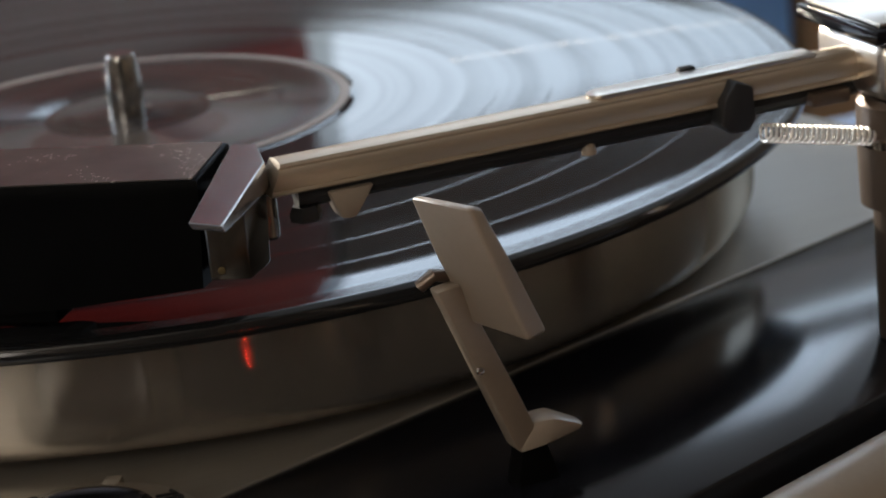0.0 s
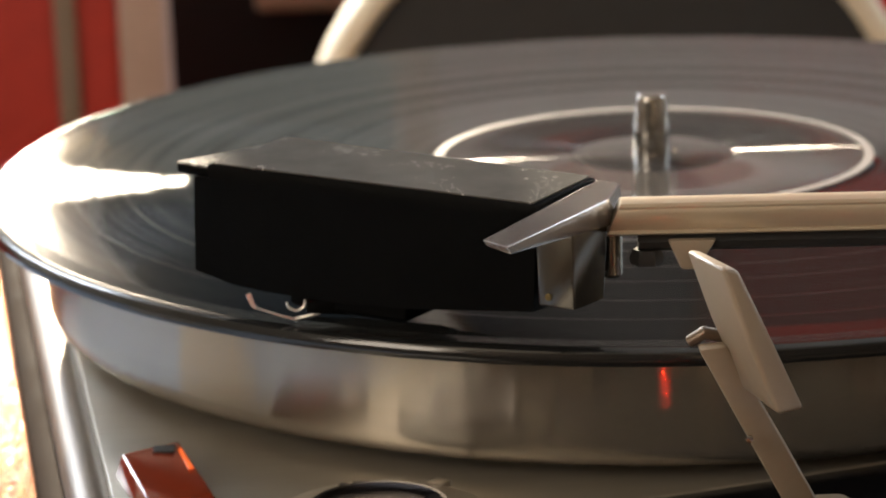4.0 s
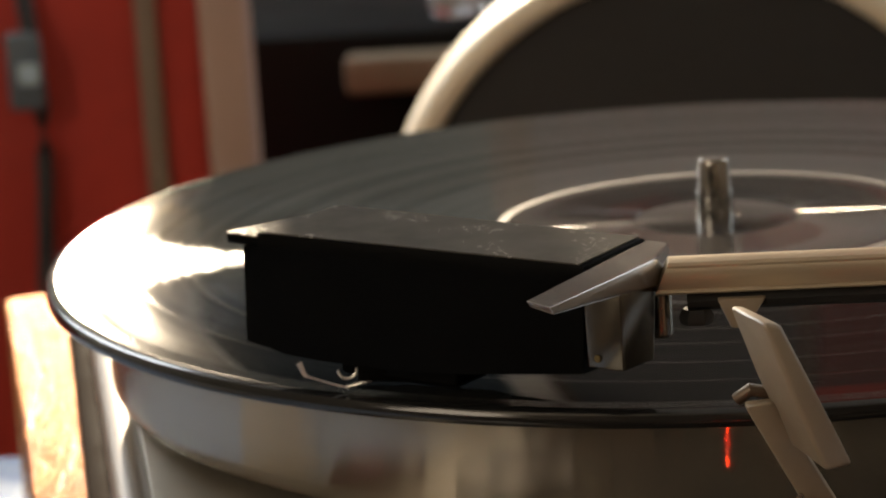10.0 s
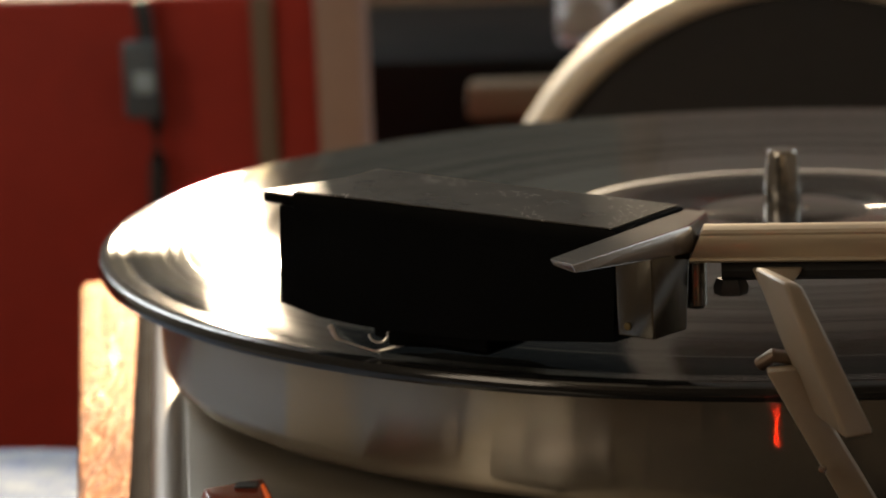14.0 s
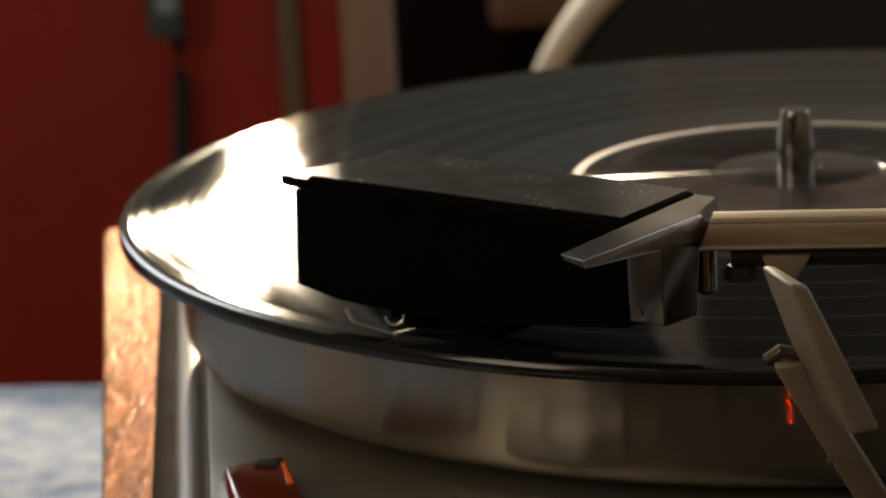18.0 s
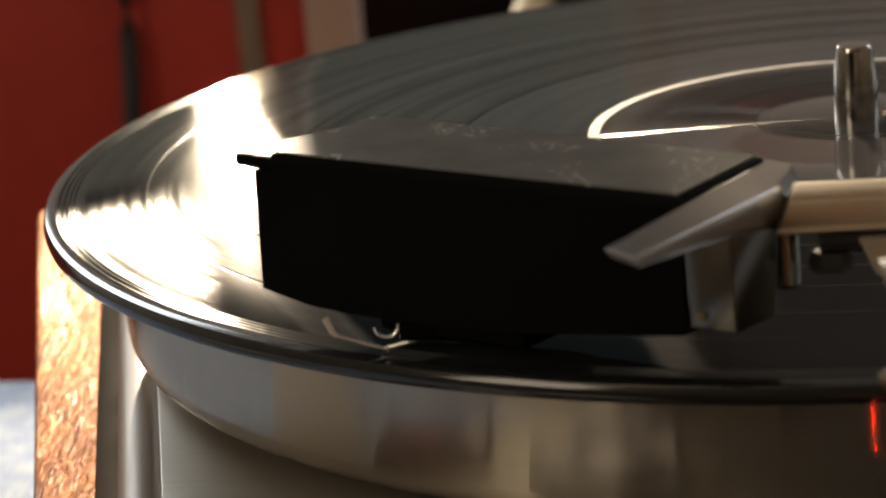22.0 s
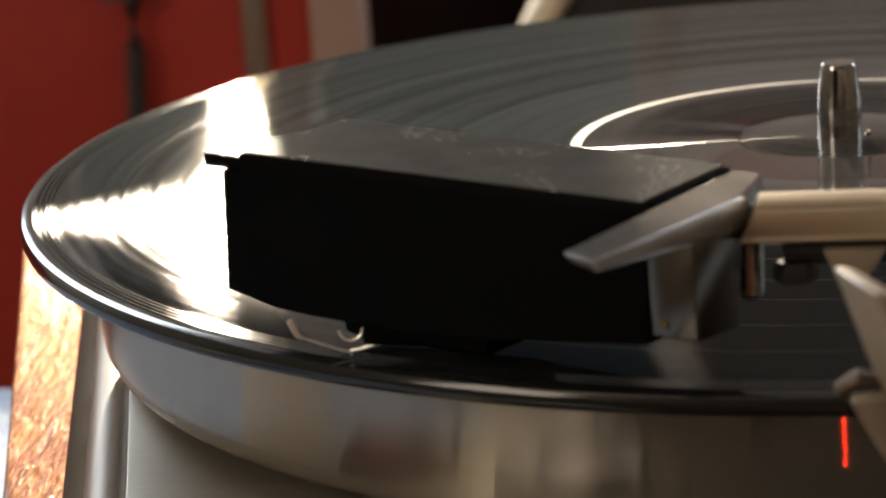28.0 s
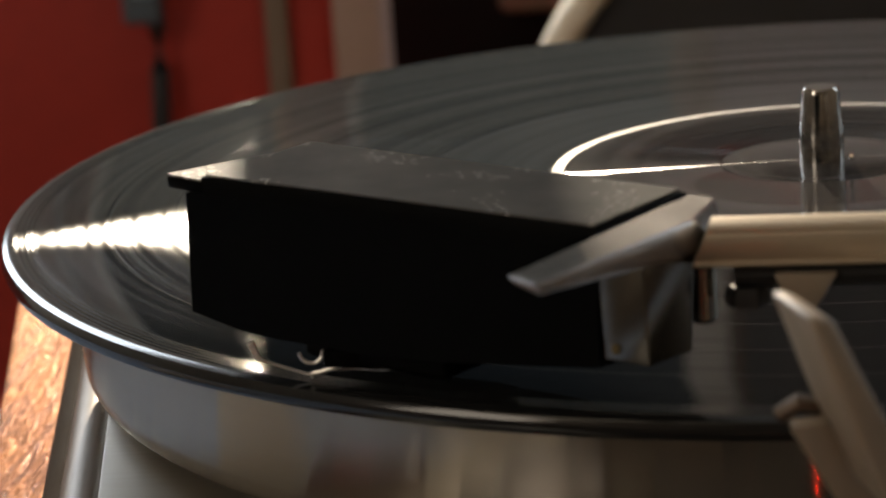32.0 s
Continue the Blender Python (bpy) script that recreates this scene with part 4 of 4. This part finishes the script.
def cover_section(s, over=0.0029):
    n, f_ = NL.lerp(NR, s), FL.lerp(FR, s)
    return [(n.x + 0.00002, n.y, n.z - over), (f_.x, f_.y, f_.z - over), (f_.x, f_.y, f_.z), (n.x + 0.00002, n.y, n.z)]


part("headshell", loft([shell_section(s, z) for s, z in NEAR]), SHELL_BLACK, arm, "black plastic headshell")
bm = loft([cover_section(s) for s in (0.0, 0.5, 1.0)])
round_edges(bm, [e for e in bm.edges if all(v.co.z > NR.z - 0.0005 for v in e.verts) and not (abs(e.verts[0].co.x - e.verts[1].co.x) < 0.02 and all(0.01 < (v.co - NL).length < 0.05 for v in e.verts))], 0.0004, 2)
part("shell_cover", bm, SHELL_BLACK, arm, "black plastic cover of the headshell")
top_in = [NL.lerp(FR, 0.012), FL.lerp(NR, 0.012), FR.lerp(NL, 0.012), NR.lerp(FL, 0.012)]
bm = bmesh.new()
lo = [bm.verts.new(p + Vector((0, 0, 0.0001))) for p in (top_in[0], top_in[3], top_in[2], top_in[1])]
hi = [bm.verts.new(p + Vector((0, 0, 0.0003))) for p in (top_in[0], top_in[3], top_in[2], top_in[1])]
bm.faces.new(hi)
bm.faces.new(lo[::-1])
for i in range(4):
    bm.faces.new((lo[i], lo[(i + 1) % 4], hi[(i + 1) % 4], hi[i]))
part("top_plate", bm, SHELL_TOP, arm, "scuffed black top plate", smooth=None)
hd = (NR - NL).normalized()
wd = (FL - NL).normalized()
drop = Vector((0, 0, 0.0010))
lip = [NL - drop + wd * 0.0004, NL - hd * 0.0078 - drop + wd * 0.0012, NL.lerp(FL, 0.80) - hd * 0.0022 - drop, NL.lerp(FL, 0.86) - drop]
bm = loft([lip, [p - Vector((0, 0, 0.0018)) for p in lip]], 0.0003)
part("finger_lip", bm, SHELL_BLACK, arm, "thin black finger lip")
# Paler scuffed sheet gives the lip its sunlit top.
part("lip_face", loft([[p + Vector((0, 0, 0.0003)) for p in lip], [p + Vector((0, 0, 0.00005)) for p in lip]]), SHELL_TOP, arm, "worn upper face of the lip, paler for the sun on it", smooth=None)
cb = NL.lerp(NR, 0.40) + wd * 0.009
part("cartridge", loft([[Vector((cb.x, cb.y, z)) + hd * a + wd * b for a, b in ((-0.012, -0.007), (0.012, -0.007), (0.012, 0.007), (-0.012, 0.007))] for z in (0.0065, 0.0030)] + [[Vector((cb.x, cb.y, 0.0018)) + hd * a + wd * b for a, b in ((-0.009, -0.005), (0.010, -0.005), (0.010, 0.005), (-0.009, 0.005))]], 0.0004), SHELL_BLACK, arm, "black cartridge body")
tip = Vector((-0.0770, -0.1256, 0.0002))
part("cantilever", tube([tip + Vector((0.0085, -0.0010, 0.0030)), tip + Vector((0.0010, -0.0002, 0.0010)), tip + Vector((0, 0, 0.0008))], 0.00032, 8), BRIGHT, arm, "fine metal cantilever")
part("stylus", lathe([(0, 0.0), (0.00014, 0.0002), (0.00034, 0.0010), (0, 0.0011)], 10, Matrix.Translation(tip)), BRIGHT, arm)
guard = [(-0.0085, 0.0057, 0.0013), (-0.0077, 0.0036, 0.0010), (-0.0072, 0.0030, 0.0008), (-0.0068, 0.0029, 0.0005), (-0.0030, 0.0015, 0.0005), (-0.0002, 0.0006, 0.0005)]
part("stylus_guard", loft([[tip + Vector((gx + ax * gw * 0.36, ay, gz + az * gw * 0.28)) for ax, ay, az in ((-1, -0.0003, -0.6), (1, -0.0003, 0.6), (1, 0.0003, 0.6), (-1, 0.0003, -0.6))] for gx, gz, gw in guard], 0.00006, 1), BRIGHT, arm, "bent bright metal stylus guard", smooth=12)
hook = [tip + Vector((0.0001 + 0.0017 * math.cos(radians(a)), 0.0, 0.0040 + 0.0017 * math.sin(radians(a)))) for a in range(185, 375, 15)]
part("wire_hook", tube(hook, 0.00026, 7), BRIGHT, arm, "curled lead wire")
part("stylus_holder", loft([[tip + Vector((0.0020 + dx, dy, dz)) for dy, dz in ((-0.0018, 0.0044), (0.0018, 0.0044), (0.0014, 0.0020 - dx * 0.08), (-0.0014, 0.0020 - dx * 0.08))] for dx in (0.0, 0.006, 0.011)], 0.0003), SHELL_BLACK, arm, "black stylus holder")

# crossbar grip at the rear of the headshell
BAR = [(-0.0440, -0.1730), (-0.0402, -0.1780), (-0.0217, -0.1491), (-0.0186, -0.1372), (-0.0222, -0.1342)]
bm = bmesh.new()
hi = [bm.verts.new((x, y, 0.0270)) for x, y in BAR]
lo = [bm.verts.new((x + 0.0006, y, 0.0270 - d)) for (x, y), d in zip(BAR, (0.0012, 0.0014, 0.0046, 0.0052, 0.0050))]
bm.faces.new(hi)
bm.faces.new(lo[::-1])
for i in range(5):
    bm.faces.new((lo[i], lo[(i + 1) % 5], hi[(i + 1) % 5], hi[i]))
round_edges(bm, bm.edges[:], 0.00025, 2)
part("crossbar", bm, CROSS, arm, "tapered silver crossbar grip", smooth=20)
part("collar_block", loft([[(-0.0340, -0.1500, 0.0088), (-0.0280, -0.1535, 0.0086), (-0.0224, -0.1486, 0.0092), (-0.0290, -0.1415, 0.0090)], [(-0.0342, -0.1500, 0.0228), (-0.0280, -0.1538, 0.0228), (-0.0216, -0.1486, 0.0228), (-0.0290, -0.1410, 0.0228)]], 0.0004), COLLAR, arm, "polished metal collar block", smooth=20)
# Brass dot stands in for the bronze glint low on the collar.
part("collar_glint", lathe([(0, 0.0), (0.0006, 0.0), (0.0007, 0.0002), (0.0006, 0.0004), (0, 0.0005)], 16, pose(-0.0322, -0.1511, 0.0106, 90, 0, -30)), BRASS, arm, "small brass dot in place of a glint on the collar")
part("collar_barrel", lathe([(0, 0.0122), (0.0014, 0.0122), (0.0019, 0.0128), (0.0019, 0.0215), (0, 0.0215)], 32, pose(-0.0208, -0.1450, 0)), COLLAR, arm, "polished round collar")

# ---- the record ----
rec = thing("vinyl_record", "black long-playing vinyl record lying on the platter", "record")


def record_profile():
    pts = [(0.0036, -0.0020), (0.1440, -0.0020), (0.1470, -0.0029), (0.1500, -0.0032), (0.1506, -0.0031), (0.1508, -0.0025), (0.1508, -0.0018), (0.1507, -0.0011), (0.1503, -0.0005), (0.1496, -0.0002), (0.1487, 0.0)]
    for c in (0.1476, 0.1466, 0.1457, 0.1449):
        pts += [(c + 0.0003, 0.0), (c + 0.00015, -0.000012), (c, -0.00002), (c - 0.00015, -0.000012), (c - 0.0003, 0.0)]
    for c in (0.1316, 0.1192, 0.1061, 0.0957, 0.0838):
        pts += [(c + 0.0006, 0.0), (c + 0.0004, 0.0), (c + 0.0002, -0.000008), (c, -0.000016), (c - 0.0002, -0.000008), (c - 0.0004, 0.0), (c - 0.0006, 0.0)]
    pts += [(0.0765, 0.0), (0.0758, 0.0), (0.0755, -0.00001), (0.0752, -0.00002), (0.0745, -0.00002), (0.0520, -0.00002), (0.0507, -0.00002), (0.0502, 0.00015)]
    return pts


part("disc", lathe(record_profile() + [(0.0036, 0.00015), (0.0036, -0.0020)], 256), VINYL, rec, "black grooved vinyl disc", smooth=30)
lab = part("label", lathe([(0.0188, 0.00018), (0.0476, 0.00018), (0.0476, 0.00052), (0.0190, 0.00052), (0.0188, 0.00040)], 160), LABEL, rec, "grey-brown paper label")
part("label_middle", lathe([(0.0036, 0.00018), (0.0186, 0.00018), (0.0186, 0.00044), (0.0164, 0.00044), (0.0158, 0.00052), (0.0036, 0.00052)], 120), LABEL_PLAIN, lab, "plain middle of the label")
part("label_ring", lathe([(0.0478, 0.00018), (0.0500, 0.00018), (0.0500, 0.00050), (0.0478, 0.00054)], 160), LABEL_EDGE, lab, "pale border ring")
# Tiny chrome bump, put in as the bright dot beside the spindle.
part("bright_dot", lathe([(0, 0), (0.0006, 0), (0.0005, 0.0005), (0, 0.0007)], 10, pose(0.0052, 0.0006, 0.0005)), CHROME, lab)

# ---- behind the player ----
CY = 0.70
cab = thing("red_cabinet", "red painted cabinet with grey-beige trim behind the player", "cabinet")
part("body", box(-0.95, -0.1945, CY, CY + 0.16, RZ0, -0.022, 0.004), RED_PAINT, cab)
part("trim", box(-0.2255, -0.2150, CY - 0.006, CY - 0.0005, RZ0 + 0.02, -0.023, 0.001), BEIGE_TRIM, cab, "narrow grey-beige strip")
part("post", box(-0.1940, -0.1710, CY - 0.012, CY + 0.022, RZ0, -0.021, 0.003), PINK_TRIM, cab, "pinkish corner post")
cord = thing("power_cord", "dark cord with an inline switch hanging on the cabinet", "power cord")
cx = -0.2780
part("cord", tube([(cx + 0.004 * math.sin(i * 0.5), CY - 0.010, -0.022 - 0.02 * i) for i in range(15)], 0.0042, 10), CORD, cord)
part("switch", box(cx - 0.0090, cx + 0.0080, CY - 0.022, CY - 0.0145, -0.079, -0.041, 0.003, 3), SWITCH, cord, "grey-blue inline switch")
part("rocker", box(cx - 0.0030, cx + 0.0070, CY - 0.0245, CY - 0.0222, -0.066, -0.056, 0.001), PALE, cord, "pale blue rocker")

bcab = thing("black_cabinet", "low black cabinet with a pale drawer pull", "cabinet")
part("body", box(-0.24, 0.06, 1.00, 1.30, RZ0, -0.0965, 0.004), BLACK_CAB, bcab)
part("pull", box(-0.143, -0.010, 0.975, 0.9995, -0.1305, -0.1085, 0.004), PULL, bcab, "pale wooden pull")
jar = thing("glass_jar", "small clear glass jar on the black cabinet", "jar")
part("jar", lathe([(0, -0.0963), (0.017, -0.0963), (0.020, -0.090), (0.020, -0.060), (0.014, -0.052), (0.014, -0.044), (0.0125, -0.044), (0.0125, -0.052), (0.0185, -0.061), (0.0185, -0.09), (0, -0.094)], 32, pose(-0.074, 1.06, 0)), GLASS, jar)
part("lid", lathe([(0, -0.0438), (0.0150, -0.0438), (0.0152, -0.036), (0, -0.035)], 32, pose(-0.074, 1.06, 0)), CHROME, jar, "bright metal lid")

drum = thing("drum", "round black drum with a cream rim standing on edge", "drum")
DY = 0.52
DM = pose(0.031, DY, -0.131, 90, 0, 0)
rim_line = [(0.1290 + 0.0058 * math.cos(radians(a)), (0.020 if math.sin(radians(a)) >= 0 else -0.020) + 0.0058 * math.sin(radians(a))) for a in range(-90, 271, 15)]
part("rim", lathe(rim_line, 128, DM), CREAM, drum, "cream lacquered rim", smooth=50)
part("skin", lathe([(0, 0.018), (0.1234, 0.018), (0.1234, -0.018), (0, -0.018)], 96, DM), DRUM_SKIN, drum, "black skin")
stand = thing("stool", "plain dark wooden stool under the drum", "stool")
part("seat", box(-0.12, 0.18, DY - 0.09, DY + 0.09, -0.295, -0.2656, 0.004), TABLE, stand)
for lx, ly in ((-0.10, -0.07), (0.16, -0.07), (-0.10, 0.07), (0.16, 0.07)):
    part("leg", box(lx - 0.015, lx + 0.015, DY + ly - 0.015, DY + ly + 0.015, RZ0, -0.295, 0.003), TABLE, stand)

sofa = thing("red_armchair", "red cloth armchair beyond the player", "armchair")
part("back", box(0.02, 0.70, 1.36, 1.50, RZ0, 0.02, 0.02, 3), RED_CLOTH, sofa)
part("seat", box(0.10, 0.62, 0.98, 1.355, RZ0, -0.44, 0.03, 3), RED_CLOTH, sofa)
blue = thing("storage_box", "plain blue storage box standing on the floor", "box")
part("body", box(0.50, 0.752, 0.95, 1.15, RZ0, -0.16, 0.008, 3), BLUE, blue)
part("lid", box(0.495, 0.756, 0.945, 1.155, -0.1598, -0.145, 0.005, 2), BLUE, blue)
carton = thing("cardboard_box", "tall brown cardboard box standing on the floor", "box")
part("body", box(0.762, 1.10, 0.95, 1.20, RZ0, -0.12, 0.004), CARD, carton)
part("flap", box(0.764, 1.098, 0.952, 1.070, -0.1198, -0.117, 0.001), CARD, carton)

# ---- in front and to the side, unseen: added for the polished platter's reflections ----
cup = thing("cupboard", "unseen pale beige cupboard, added for the platter's reflection", "cupboard")
part("base", box(-1.46, -1.24, -0.24, 0.07, RZ0, -0.40, 0.004), TABLE, cup)
part("body", box(-1.46, -1.22, -0.25, 0.06, -0.3995, 0.55, 0.004), CARD_PALE, cup)
bench = thing("bench", "low dark wooden bench in front of the table", "bench")
part("top", box(-0.42, 0.38, -1.12, -0.72, -0.208, -0.178, 0.004), TABLE, bench)
for lx, ly in ((-0.38, -1.08), (0.30, -1.08), (-0.38, -0.76), (0.30, -0.76)):
    part("leg", box(lx - 0.02, lx + 0.02, ly - 0.02, ly + 0.02, RZ0, -0.208, 0.003), TABLE, bench)
# Made-up case: its red lamp stands in for the camera's own LED.
red_case = thing("amplifier", "unseen black case added to carry a stand-in for the camera's red LED", "amplifier")
part("case", box(-0.20, 0.36, -1.06, -0.752, -0.1778, -0.070, 0.004), BLACK_CAB, red_case)
part("indicator", lathe([(0, 0), (0.0024, 0), (0.0023, 0.003), (0.0015, 0.0044), (0, 0.0050)], 20, pose(-0.050, -0.7525, -0.140, -90)), RED_LED, red_case, "red lamp standing in for the camera's own LED")
for kx in (-0.15, 0.05, 0.12, 0.19, 0.28):
    part("knob", lathe([(0, 0), (0.012, 0), (0.011, 0.012), (0, 0.013)], 24, pose(kx, -0.7525, -0.130, -90)), CHROME, red_case)

board = thing("sideboard", "low dark wooden sideboard beside the bench", "sideboard")
part("body", box(0.42, 1.50, -1.16, -0.76, RZ0 + 0.08, -0.075, 0.004), TABLE, board)
for dx in (0.44, 0.80, 1.16):
    part("door", box(dx, dx + 0.33, -0.7595, -0.742, RZ0 + 0.11, -0.10, 0.003), TABLE, board)
for lx, ly in ((0.46, -1.12), (1.46, -1.12), (0.46, -0.80), (1.46, -0.80)):
    part("leg", box(lx - 0.02, lx + 0.02, ly - 0.02, ly + 0.02, RZ0, RZ0 + 0.08, 0.003), TABLE, board)

# Off-screen box, added to put a pale patch in the platter's mirror image.
parcel = thing("flat_box", "unseen flat beige box, added as a pale patch in the platter's reflection", "box")
part("body", box(-0.50, -0.345, -0.150, -0.046, TZ + 0.001, TZ + 0.017, 0.002), PARCEL, parcel)
part("lid", box(-0.502, -0.343, -0.152, -0.044, TZ + 0.0172, TZ + 0.023, 0.002), PARCEL, parcel)
